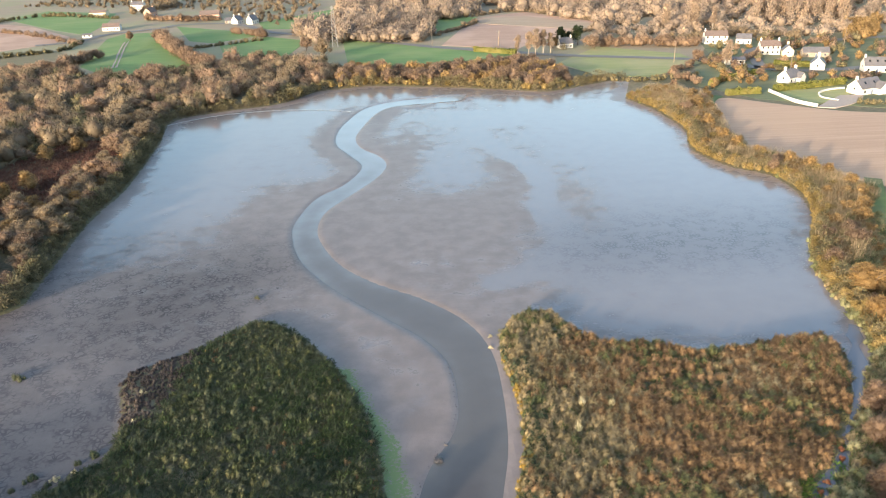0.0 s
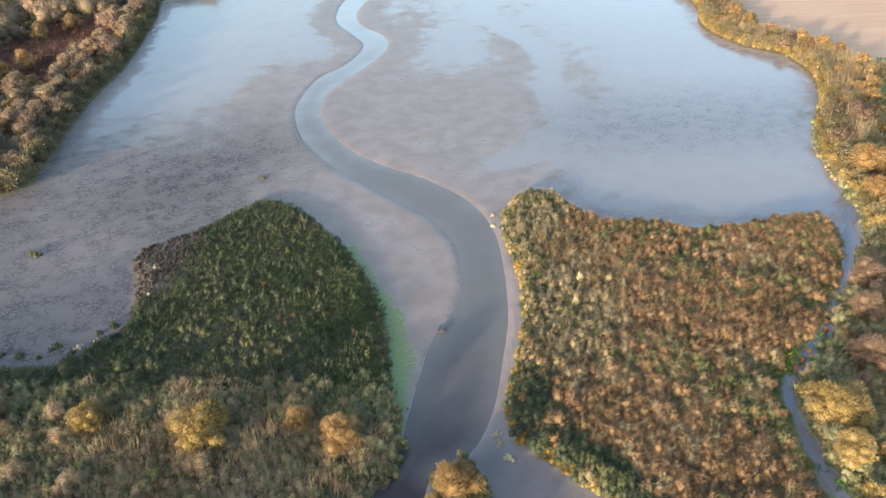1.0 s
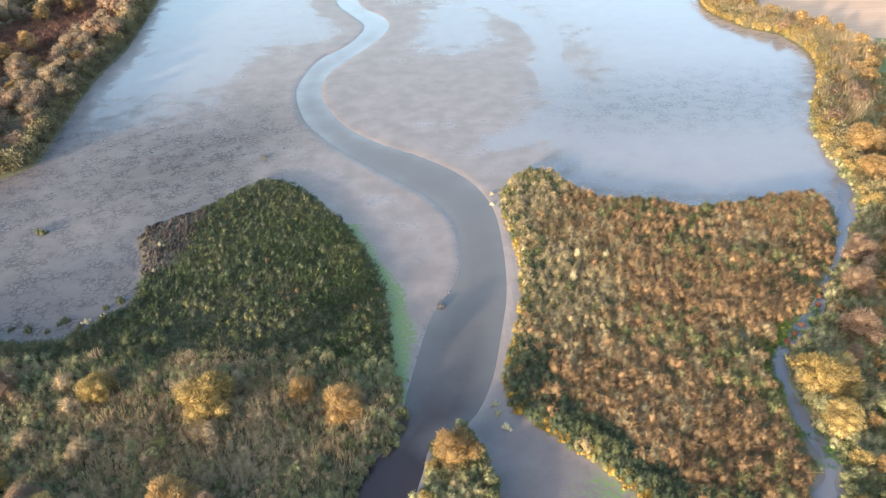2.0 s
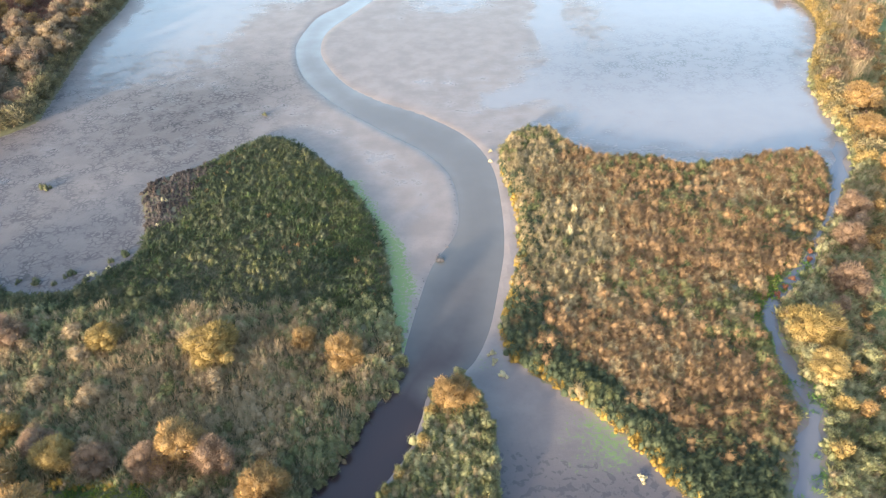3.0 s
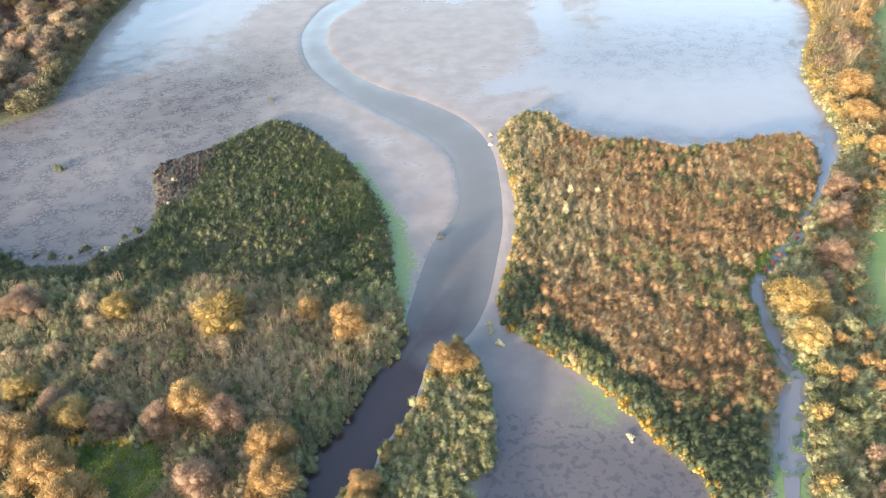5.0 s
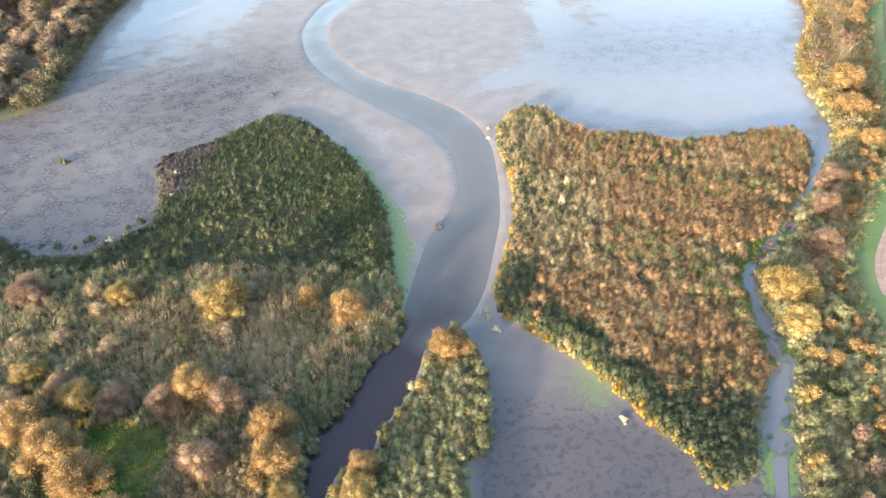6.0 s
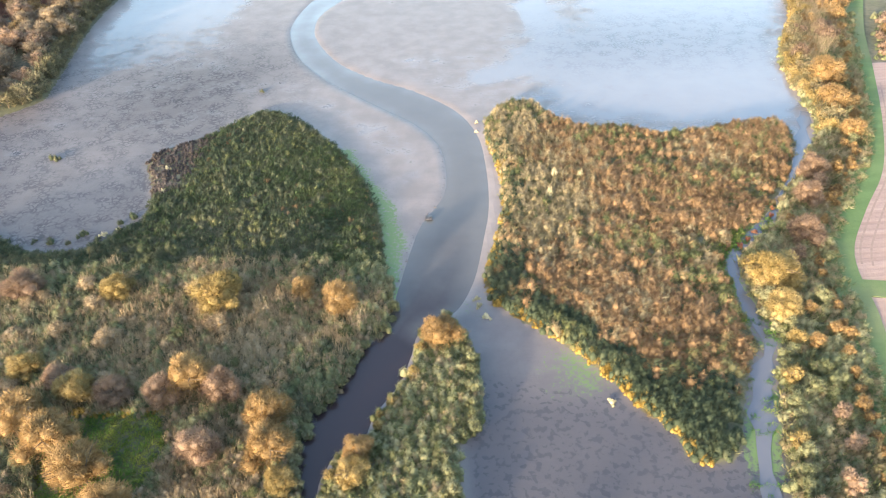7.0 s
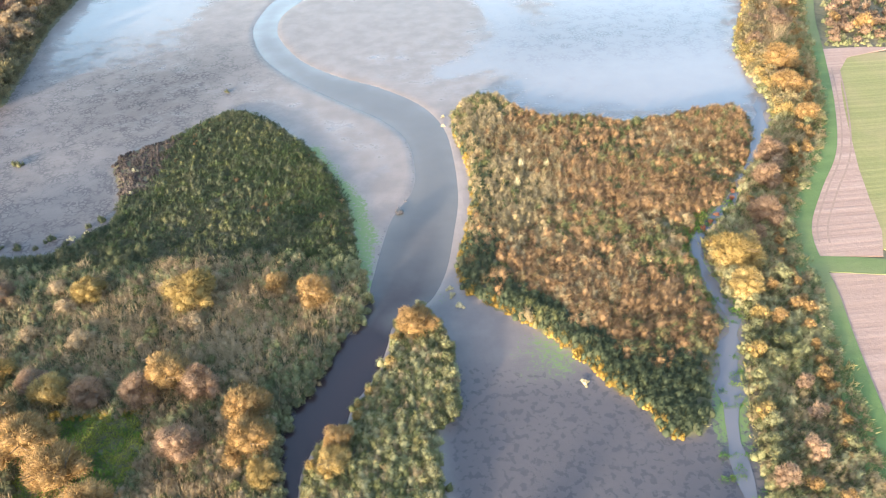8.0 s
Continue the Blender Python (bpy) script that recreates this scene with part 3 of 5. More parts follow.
        mid = foot * 0.45 + tip * 0.55 + np.array([0, 0, h * droop * 0.4])
        s = a + rng.uniform(-1, 1) + math.pi / 2
        w = np.array([math.cos(s), math.sin(s), 0]) * width * rng.uniform(0.6, 1.3)
        n = len(v)
        v += [foot - w * 0.6, foot + w * 0.6, mid - w, mid + w, tip]
        f += [(n, n + 1, n + 3), (n, n + 3, n + 2), (n + 2, n + 3, n + 4)]
    return np.array(v), np.array(f)


def dome_shape(rng, blades, height, radius, length, width, upright=0.35, sweep=0.35):
    """A rounded tussock or low shrub: fine blades that arch out of a mound, swept a little to one side."""
    d = rng.normal(size=(blades, 3))
    d[:, 2] = np.abs(d[:, 2]) * 1.1 + 0.05
    d /= np.linalg.norm(d, axis=1)[:, None]
    p = d * rng.uniform(0.4, 0.95, (blades, 1)) * np.array([radius, radius, height * 0.85])
    way = d + rng.normal(size=(blades, 3)) * 0.4
    way[:, 2] += upright
    way[:, 0] += sweep
    way /= np.linalg.norm(way, axis=1)[:, None]
    across = np.cross(way, rng.normal(size=(blades, 3)))
    across /= np.linalg.norm(across, axis=1)[:, None] + 1e-9
    ln = length * rng.uniform(0.6, 1.5, (blades, 1))
    w = across * width * rng.uniform(0.7, 1.4, (blades, 1))
    v = np.stack([p - way * ln * 0.4 - w, p - way * ln * 0.4 + w, p + way * ln], axis=1).reshape(-1, 3)
    v[:, 2] = np.maximum(v[:, 2], -0.05)
    return v, np.arange(blades * 3).reshape(-1, 3)


def mop_shape(rng, heads, height, radius, blades, width, length=0.34, sweep=0.45):
    """A tussock: a few heads grown together, each a small mound with fine blades combed down over it."""
    v, f, n = [], [], 0
    for k in range(heads):
        a = rng.uniform(0, 2 * math.pi)
        off = 0.0 if k == 0 else radius * rng.uniform(0.45, 0.8)
        r = radius * (0.6 if k == 0 else rng.uniform(0.34, 0.5))
        h = height * (1.0 if k == 0 else rng.uniform(0.45, 0.85))
        mid = np.array([math.cos(a) * off, math.sin(a) * off, 0.0])
        ring = np.linspace(0, 2 * math.pi, 6)[:-1]
        v.append(np.array([mid + (0, 0, h * 0.74)] + [mid + np.array([math.cos(t) * r * 0.62, math.sin(t) * r * 0.62, h * 0.42]) * rng.uniform(0.8, 1.1) for t in ring] + [mid + np.array([math.cos(t) * r * 0.85, math.sin(t) * r * 0.85, -0.1]) for t in ring]))
        f.append(np.array([(0, 1 + i, 1 + (i + 1) % 5) for i in range(5)] + [q for i in range(5) for q in ((1 + i, 6 + i, 6 + (i + 1) % 5), (1 + i, 6 + (i + 1) % 5, 1 + (i + 1) % 5))]) + n)
        n += 11
        m = blades if k == 0 else int(blades * 0.5)
        d = rng.normal(size=(m, 3))
        d[:, 2] = np.abs(d[:, 2]) * 1.2 + 0.1
        d /= np.linalg.norm(d, axis=1)[:, None]
        p = mid + d * np.array([r, r, h]) * rng.uniform(0.7, 1.0, (m, 1))
        down = np.column_stack([d[:, 0] * d[:, 2], d[:, 1] * d[:, 2], d[:, 2] ** 2 - 1])
        way = d * 0.55 + down * 0.5 + np.array([sweep, 0, 0.12]) + rng.normal(size=(m, 3)) * 0.38
        way /= np.linalg.norm(way, axis=1)[:, None]
        across = np.cross(way, rng.normal(size=(m, 3)) * 0.5 + d)
        across /= np.linalg.norm(across, axis=1)[:, None] + 1e-9
        ln = length * rng.uniform(0.5, 1.4, (m, 1))
        w = across * width * rng.uniform(0.6, 1.4, (m, 1))
        v.append(np.stack([p - way * ln * 0.4 - w, p - way * ln * 0.4 + w, p + way * ln * 0.7], axis=1).reshape(-1, 3))
        f.append(np.arange(m * 3).reshape(-1, 3) + n)
        n += m * 3
    return np.concatenate(v), np.concatenate(f)


def stem_shape(rng, stems, height, radius, width):
    """A stand of dead stems: thin, nearly upright, some bent over."""
    a, out = rng.uniform(0, 2 * math.pi, stems), radius * np.sqrt(rng.uniform(0, 1, stems))
    foot = np.column_stack([np.cos(a) * out, np.sin(a) * out, np.zeros(stems)])
    h = height * rng.uniform(0.45, 1.15, stems)
    tip = foot * 1.25 + np.column_stack([rng.normal(0.12, 0.2, stems) * h, rng.normal(0, 0.2, stems) * h, h])
    t = rng.uniform(0, math.pi, stems)
    w = np.column_stack([np.cos(t), np.sin(t), np.zeros(stems)]) * width * rng.uniform(0.6, 1.4, (stems, 1))
    mid = foot * 0.35 + tip * 0.65 + np.column_stack([np.zeros(stems), np.zeros(stems), 0.08 * h])
    v = np.stack([foot, mid - w, mid + w, tip], axis=1).reshape(-1, 3)
    k = np.arange(stems)[:, None] * 4
    return v, np.concatenate([k + (0, 1, 2), k + (1, 3, 2)])


def scatter(name, spots, shapes, material, label, category, rng, size=(0.7, 1.3), sink=0.05):
    """Joins clumps at their spots into one object that nobody could count."""
    vs, fs, cl, n = [], [], [], 0
    for (x, y, z) in spots:
        v, f = shapes[rng.integers(len(shapes))]
        a, s = rng.normal(-0.3, 0.7), rng.uniform(*size)
        c, d = math.cos(a) * s, math.sin(a) * s
        w = np.empty_like(v)
        w[:, 0] = v[:, 0] * c - v[:, 1] * d + x
        w[:, 1] = v[:, 0] * d + v[:, 1] * c + y
        w[:, 2] = v[:, 2] * s * rng.uniform(0.8, 1.2) + z - sink
        vs.append(w)
        fs.append(f + n)
        cl.append(np.full(len(v), rng.uniform()))
        n += len(v)
    me = array_mesh(name, np.concatenate(vs), np.concatenate(fs), material, {"clump": np.concatenate(cl)}, True)
    return tagged(new(name, me), kind="stuff", label=label, category=category)


def spots_in(poly, spacing, rng, keep=None):
    """Uneven places inside an outline, on the ground."""
    lo, hi = poly.min(axis=0), poly.max(axis=0)
    gx, gy = np.meshgrid(np.arange(lo[0], hi[0], spacing), np.arange(lo[1], hi[1], spacing))
    px = gx.ravel() + rng.uniform(-0.5, 0.5, gx.size) * spacing
    py = gy.ravel() + rng.uniform(-0.5, 0.5, gx.size) * spacing
    ok = inside(px, py, poly)
    px, py = px[ok], py[ok]
    if keep is not None:
        ok = keep(px, py)
        px, py = px[ok], py[ok]
    return np.column_stack([px, py, ground_height(px, py)])


rng = np.random.default_rng(7)
TUSSOCK = [mop_shape(rng, int(rng.integers(3, 5)), 1.1, 1.0, 62, 0.022) for k in range(8)]
SEDGE = [dome_shape(rng, 60, 0.55, 0.82, 0.22, 0.042, 0.5) for k in range(6)]
REED = [stem_shape(rng, 85, 1.25, 0.85, 0.015) for k in range(6)]
PUFF = [mop_shape(rng, 4, 0.9, 0.85, 90, 0.025, 0.25, 0.0) for k in range(4)]
PLUME = [clump_shape(rng, 70, 1.9, 0.6, 0.03, 0.1) for k in range(3)]

land_w = np.vstack([curve_through(MARSH_EDGE), [(-95, 95), (-95, 12)]])
mosaic = lambda px, py, s, seed: wobble(px, py, s, seed) + rng.uniform(-0.7, 0.7, px.shape)

MEADOW_PATCH = np.array([(-42, 33.5), (-39.5, 36.6), (-34, 37.2), (-29.6, 36.8), (-27.4, 33), (-28.6, 27), (-29, 18), (-38, 18), (-39, 27)], dtype=float)

# the east island
# the island's shaded end, where darker sedge colour carries the shade
dark_end = lambda px, py: np.maximum(step_up(3, -3, (py - 39) + (px - 26) * 0.5), 0.9 * step_up(6.5, 3.0, isl_d(px, py)) * step_up(66, 57, py) * step_up(30, 25, px))
isl_d = lambda px, py: depth_in(px, py, island)
scatter("rust_tussocks", spots_in(island, 0.88, rng, lambda x, y: (isl_d(x, y) > 0.6) & (rng.uniform(size=x.shape) > dark_end(x, y)) & (mosaic(x, y, 5, 1.0) - 0.75 * step_up(27, 15, x) * step_up(55, 64, y) > -0.3)), TUSSOCK, GRASS["rust"], "rusty orange and green sedge tussocks on the island", "sedge", rng, (0.6, 1.5))
scatter("olive_tussocks", spots_in(island, 1.2, rng, lambda x, y: (isl_d(x, y) > 0.6) & (mosaic(x, y, 4, 6.0) - 0.5 * dark_end(x, y) - 0.2 * step_up(30, 17, x) + 0.5 * step_up(80, 95, y) > 0.4)), TUSSOCK, GRASS["olive"], "olive green sedge tussocks on the island", "sedge", rng, (0.7, 1.5))
scatter("straw_tussocks", spots_in(island, 0.8, rng, lambda x, y: (isl_d(x, y) > 0.6) & (mosaic(x, y, 6, 3.0) + 1.1 * step_up(30, 17, x) * step_up(58, 66, y) * step_up(98, 88, y) - 0.4 * step_up(25, 34, x) - dark_end(x, y) > 0.2)), TUSSOCK, GRASS["straw"], "pale straw-coloured sedge tussocks", "sedge", rng, (0.6, 1.4))
scatter("island_grass", spots_in(island, 0.92, rng, lambda x, y: (isl_d(x, y) > 0.2) & (rng.uniform(size=x.shape) > 0.8 * dark_end(x, y))), SEDGE, GRASS["olive"], "low green sedge between the tussocks", "grass", rng)
scatter("island_dark_sedge", spots_in(island, 0.8, rng, lambda x, y: (isl_d(x, y) > 0.5) & (rng.uniform(size=x.shape) < dark_end(x, y) + 0.9 * step_up(4.0, 2.0, isl_d(x, y)) * step_up(20, 14, x) * step_up(96, 88, y))), TUSSOCK, GRASS["deep"], "dark green sedge at the shaded end of the island", "sedge", rng)
scatter("amber_fringe", spots_in(island, 0.5, rng, lambda x, y: (isl_d(x, y) < 1.0 + 0.5 * wobble(x, y, 1.5, 3.0)) & (isl_d(x, y) > -0.2) & (x < 27) & (y < 92) & (x + y * 0.1 < 32)), TUSSOCK[:4] + SEDGE, GRASS["amber"], "amber fringe of withered plants along the island's edge", "plants", rng, (0.35, 0.95))

# the west island and the marsh south of it
w_d = lambda px, py: depth_in(px, py, land_w)
edge_y = lambda px: 61.5 - 0.02 * (px + 30)
heath = lambda px, py: step_up(2, -2, px + 38 - (py - 80) * 0.1) * step_up(78, 82, py)
on_west = lambda x, y, d: (w_d(x, y) > d) & (y > edge_y(x)) & (x > -72) & (rng.uniform(size=x.shape) > heath(x, y))
meadow_side = lambda x, y: step_up(-30, -14, x) * step_up(100, 86, y)
scatter("west_island_tussocks", spots_in(land_w, 1.2, rng, lambda x, y: on_west(x, y, 0.6) & (mosaic(x, y, 4, 4.0) - 0.5 * meadow_side(x, y) > -0.5)), TUSSOCK, GRASS["deep"], "dark green sedge tussocks on the west island", "sedge", rng, (0.35, 1.1))
scatter("west_island_sedge", spots_in(land_w, 0.85, rng, lambda x, y: on_west(x, y, 0.1)), SEDGE, GRASS["deep"], "dark green sedge covering the west island", "sedge", rng, (0.8, 1.5))
scatter("west_island_green", spots_in(land_w, 0.95, rng, lambda x, y: on_west(x, y, 0.8) & (x > -44) & (mosaic(x, y, 6, 5.0) + 0.8 * meadow_side(x, y) > 0.45)), SEDGE, GRASS["fresh"], "brighter green grass patches on the west island", "sedge", rng, (0.8, 1.6))
scatter("west_island_brown", spots_in(land_w, 1.1, rng, lambda x, y: on_west(x, y, 1.0) & (x > -44) & (mosaic(x, y, 4.5, 8.0) + 0.25 * meadow_side(x, y) > 0.5)), TUSSOCK, GRASS["olive"], "olive-brown sedge tussocks on the west island", "sedge", rng, (0.35, 0.9))
scatter("west_island_russet", spots_in(land_w, 1.3, rng, lambda x, y: on_west(x, y, 0.5) & (x > -40) & (mosaic(x, y, 5, 12.0) + 0.5 * step_up(3.5, 1.0, w_d(x, y)) * step_up(-30, -22, x) > 0.75)), TUSSOCK, GRASS["rust"], "scattered russet sedge tussocks", "sedge", rng, (0.3, 0.7))
scatter("heath_patch", spots_in(land_w, 0.72, rng, lambda x, y: (w_d(x, y) > 0.1) & (heath(x, y) > 0.4)), TUSSOCK, GRASS["heath"], "purple-brown heath patch at the island's corner", "heath", rng, (0.3, 0.75))
in_marsh = lambda x, y: (w_d(x, y) > 0.0) & (y < edge_y(x) + 1) & (y > 18) & (x > -42 - 0.383 * y) & ~inside(x, y, MEADOW_PATCH)
greener = lambda x, y: 1.0 * step_up(-25, -12, x) + 0.35 * step_up(-34, -46, x) + 0.5 * step_up(54, 60, y)
scatter("marsh_reeds", spots_in(land_w, 1.0, rng, lambda x, y: in_marsh(x, y) & (mosaic(x, y, 8, 2.0) - greener(x, y) > -0.7)), REED, GRASS["marsh"], "grey-brown marsh reeds and dead stems", "reeds", rng, (0.6, 1.15))
scatter("marsh_litter", spots_in(land_w, 1.05, rng, lambda x, y: in_marsh(x, y) & (mosaic(x, y, 8, 2.0) - greener(x, y) > -0.55)), TUSSOCK, GRASS["marsh"], "matted brown dead sedge in the marsh", "sedge", rng, (0.6, 1.2))
scatter("marsh_scrub", spots_in(land_w, 1.0, rng, lambda x, y: in_marsh(x, y) & (mosaic(x, y, 8, 2.0) - greener(x, y) < 0.0)), TUSSOCK, GRASS["sage"], "low grey-green marsh scrub", "scrub", rng, (0.6, 1.3))
scatter("marsh_ground_sedge", spots_in(land_w, 1.15, rng, in_marsh), SEDGE, GRASS["green"], "low green sedge under the marsh reeds", "sedge", rng, (0.9, 1.5))

scatter("lush_patch", spots_in(MEADOW_PATCH, 0.55, rng), SEDGE, GRASS["lush"], "patch of lush green grass in the marsh", "grass", rng, (0.6, 1.0))
scatter("amber_rim", [(x, y, BANK) for x, y in zip(np.linspace(-39, -28.5, 16), 37.2 + rng.uniform(-0.5, 0.5, 16))], PUFF, GRASS["amber"], "amber rim of withered plants round the green patch", "plants", rng, (0.6, 1.0))

scatter("marsh_dark_sedge", spots_in(land_w, 1.1, rng, lambda x, y: in_marsh(x, y - 3) & (mosaic(x, y, 4.5, 9.0) + 0.45 * step_up(-28, -42, x) - 0.3 * step_up(-26, -14, x) > 0.62)), TUSSOCK, GRASS["green"], "dark green sedge in the marsh", "sedge", rng, (0.8, 1.5))

# the spit
s_d = lambda px, py: depth_in(px, py, spit)
scatter("spit_scrub", spots_in(spit, 1.1, rng, lambda x, y: (s_d(x, y) > 0.2) & (y > 16)), TUSSOCK, GRASS["sage"], "grey-green scrub on the narrow spit", "scrub", rng, (0.6, 1.3))
scatter("spit_sedge", spots_in(spit, 0.85, rng, lambda x, y: (s_d(x, y) > 0.2) & (y > 16)), TUSSOCK, GRASS["olive"], "olive green sedge on the narrow spit", "sedge", rng, (0.5, 1.2))
scatter("spit_straw", spots_in(spit, 1.6, rng, lambda x, y: (s_d(x, y) > 0.6) & (y > 16)), TUSSOCK, GRASS["straw"], "straw-coloured tufts on the spit", "sedge", rng, (0.7, 1.2))

# the east bank between creek and track
bank_e = np.vstack([curve_through(EAST_SHORE[8:]), curve_through(CREEK_BANK), [(40.0, 14.0)], track[::-1][:int(len(track) * 0.86)]])
b_d = lambda px, py: depth_in(px, py, bank_e)
scatter("bank_straw", spots_in(bank_e, 0.95, rng, lambda x, y: (b_d(x, y) > 0.2) & (mosaic(x, y, 5, 4.0) > -0.45)), TUSSOCK, GRASS["straw"], "straw-coloured bank grass and dead stems", "grass", rng, (0.5, 1.1))
scatter("bank_cover", spots_in(bank_e, 1.0, rng, lambda x, y: b_d(x, y) > 0.1), SEDGE, GRASS["olive"], "low grey-green grass covering the bank", "grass", rng, (0.9, 1.7))
scatter("bank_scrub", spots_in(bank_e, 0.95, rng, lambda x, y: (b_d(x, y) > 0.1) & (mosaic(x, y, 5, 4.0) < 0.2)), TUSSOCK, GRASS["sage"], "grey-green bank scrub", "scrub", rng, (0.5, 1.3))


# green water plants in the creek
creek_green = [(x + rng.normal(0, 1.1), y + rng.normal(0, 0.6), 0.05) for x, y in creek for k in range(5) if y < 74 and wobble(np.array([x]), np.array([y]), 2.5, 7.0)[0] > -0.1]
scatter("island_green_edge", spots_in(island, 0.6, rng, lambda x, y: (isl_d(x, y) < 1.3 + 0.5 * wobble(x, y, 2.0, 2.0)) & (x > 34) & (y > 46) & (y < 64)), SEDGE, GRASS["lush"], "bright green grass along the island's creek side", "grass", rng, (0.7, 1.2))
scatter("creek_plants", creek_green, SEDGE, GRASS["lush"], "bright green water plants along the creek", "plants", rng, (0.4, 0.9))


# ---- trees and bushes ----
def tube(bm, a, b, r0, r1, sides=6):
    a, b = Vector(a), Vector(b)
    q = (b - a).to_track_quat("Z", "Y")
    ring = lambda c, r: [bm.verts.new(c + q @ Vector((math.cos(2 * math.pi * k / sides) * r, math.sin(2 * math.pi * k / sides) * r, 0))) for k in range(sides)]
    lo, hi = ring(a, r0), ring(b, r1)
    for k in range(sides):
        bm.faces.new((lo[k], lo[(k + 1) % sides], hi[(k + 1) % sides], hi[k]))
    bm.faces.new(hi)


def crown_shape(rng, width, height, foot, lobes, sprays, spray=0.42, upright=0.35, thin=0.3):
    """A crown: sprays of twigs and leaves on uneven lobes, with gaps between them."""
    centres = []
    for k in range(lobes):
        a, u, r = rng.uniform(0, 2 * math.pi), rng.uniform(-0.75, 0.9), rng.uniform(0.25, 0.8)
        k_r = math.sqrt(max(0.05, 1 - u * u)) * r
        centres.append((math.cos(a) * k_r * width * 0.5, math.sin(a) * k_r * width * 0.5, foot + (height - foot) * (0.5 + 0.42 * u), rng.uniform(0.17, 0.3) * width))
    c = np.array(centres)
    pick = rng.integers(len(c), size=sprays)
    d = rng.normal(size=(sprays, 3))
    d[:, 2] += 0.25
    d /= np.linalg.norm(d, axis=1)[:, None]
    out = rng.uniform(0.55, 1.08, sprays)
    p = c[pick, :3] + d * (c[pick, 3] * out)[:, None]
    p[:, 2] = np.maximum(p[:, 2], 0.1)
    way = d + rng.normal(size=(sprays, 3)) * 0.45
    way[:, 2] += upright
    way /= np.linalg.norm(way, axis=1)[:, None]
    across = np.cross(way, rng.normal(size=(sprays, 3)))
    across /= np.linalg.norm(across, axis=1)[:, None] + 1e-9
    ln = spray * rng.uniform(0.6, 1.4, sprays)[:, None]
    w = ln * thin
    v = np.stack([p - across * w, p + way * ln * 0.35 + across * w, p + way * ln, p + way * ln * 0.3 - across * w * 1.1], axis=1).reshape(-1, 3)
    f = np.arange(sprays * 4).reshape(-1, 4)
    f = np.concatenate([f[:, [0, 1, 2]], f[:, [0, 2, 3]]])
    clump = np.repeat(rng.uniform(size=len(c))[pick], 4)
    return v, f, clump


def icosphere(level=1):
    ball = bmesh.new()
    bmesh.ops.create_icosphere(ball, subdivisions=level, radius=1)
    ball.verts.index_update()
    v = np.array([tuple(q.co) for q in ball.verts])
    f = np.array([[q.index for q in p.verts] for p in ball.faces])
    ball.free()
    return v, f


LUMP = icosphere(1)


def fine_crown_shape(rng, width, height, lobes, twigs, big=1.0, lump=LUMP, body=0.34):
    """A dense rounded crown: billowing lobes of tangled wood, covered with fine twigs that fan outwards."""
    c, vs, fs, cl, n = [], [], [], [], 0
    stretch = np.array([rng.uniform(0.88, 1.12), rng.uniform(0.88, 1.12), 1.0])
    for k in range(lobes):
        a, u = rng.uniform(0, 2 * math.pi), rng.uniform(0.0, 0.97)
        r = math.sqrt(1 - u * u) * rng.uniform(0.5, 0.95)
        c.append((math.cos(a) * r * width * 0.4, math.sin(a) * r * width * 0.4, height * (0.28 + 0.5 * u), rng.uniform(0.12, 0.21) * width * big))
    c.append((0, 0, height * 0.42, width * body))
    c = np.array(c)
    c[:, :3] *= stretch
    shade = rng.uniform(size=len(c))
    # the tangle inside each lobe
    for (x, y, z, r), q in zip(c, shade):
        vs.append(lump[0] * rng.uniform(0.6, 0.84, (len(lump[0]), 1)) * r + (x, y, z))
        fs.append(lump[1] + n)
        cl.append(np.full(len(lump[0]), q * 0.5))
        n += len(lump[0])
    # twigs on the lobes, more of them on the large ones
    weight = c[:, 3] ** 1.5
    pick = rng.choice(len(c), size=twigs, p=weight / weight.sum())
    d = rng.normal(size=(twigs, 3))
    d[:, 2] += 0.2
    d /= np.linalg.norm(d, axis=1)[:, None]
    p = c[pick, :3] + d * (c[pick, 3] * rng.uniform(0.45, 1.0, twigs) ** 0.7)[:, None]
    p[:, 2] = np.maximum(p[:, 2], 0.1)
    fan = p - np.array([0, 0, height * 0.05])
    fan /= np.linalg.norm(fan, axis=1)[:, None]
    way = d * 0.6 + fan * 0.5 + rng.normal(size=(twigs, 3)) * 0.42 + np.array([0, 0, 0.12])
    way /= np.linalg.norm(way, axis=1)[:, None]
    across = np.cross(way, rng.normal(size=(twigs, 3)))
    across /= np.linalg.norm(across, axis=1)[:, None] + 1e-9
    ln = 0.05 * width * (12000 / twigs) ** 0.2 * rng.uniform(0.6, 1.5, (twigs, 1))
    w = across * 0.0052 * width * (12000 / twigs) ** 0.35 * rng.uniform(0.7, 1.5, (twigs, 1))
    vs.append(np.stack([p - w, p + w, p + way * ln], axis=1).reshape(-1, 3))
    fs.append(np.arange(twigs * 3).reshape(-1, 3) + n)
    cl.append(np.repeat(shade[pick] * 0.6 + rng.uniform(0, 0.4, twigs), 3))
    return np.concatenate(vs), np.concatenate(fs), np.concatenate(cl)


def make_tree(name, rng, leaf, width, height, foot, lobes, sprays, label, category, bark=BARK, spray=0.42, upright=0.35, thin=0.3, stems=1, fine=False):
    """One tree or bush at the origin: trunk with limbs, and a crown."""
    top = new(name)
    bm = bmesh.new()
    for s in range(stems):
        lean = Vector((rng.uniform(-0.2, 0.2), rng.uniform(-0.2, 0.2), 0)) * width * (1 if stems > 1 else 0.4)
        r = 0.022 * height + 0.03
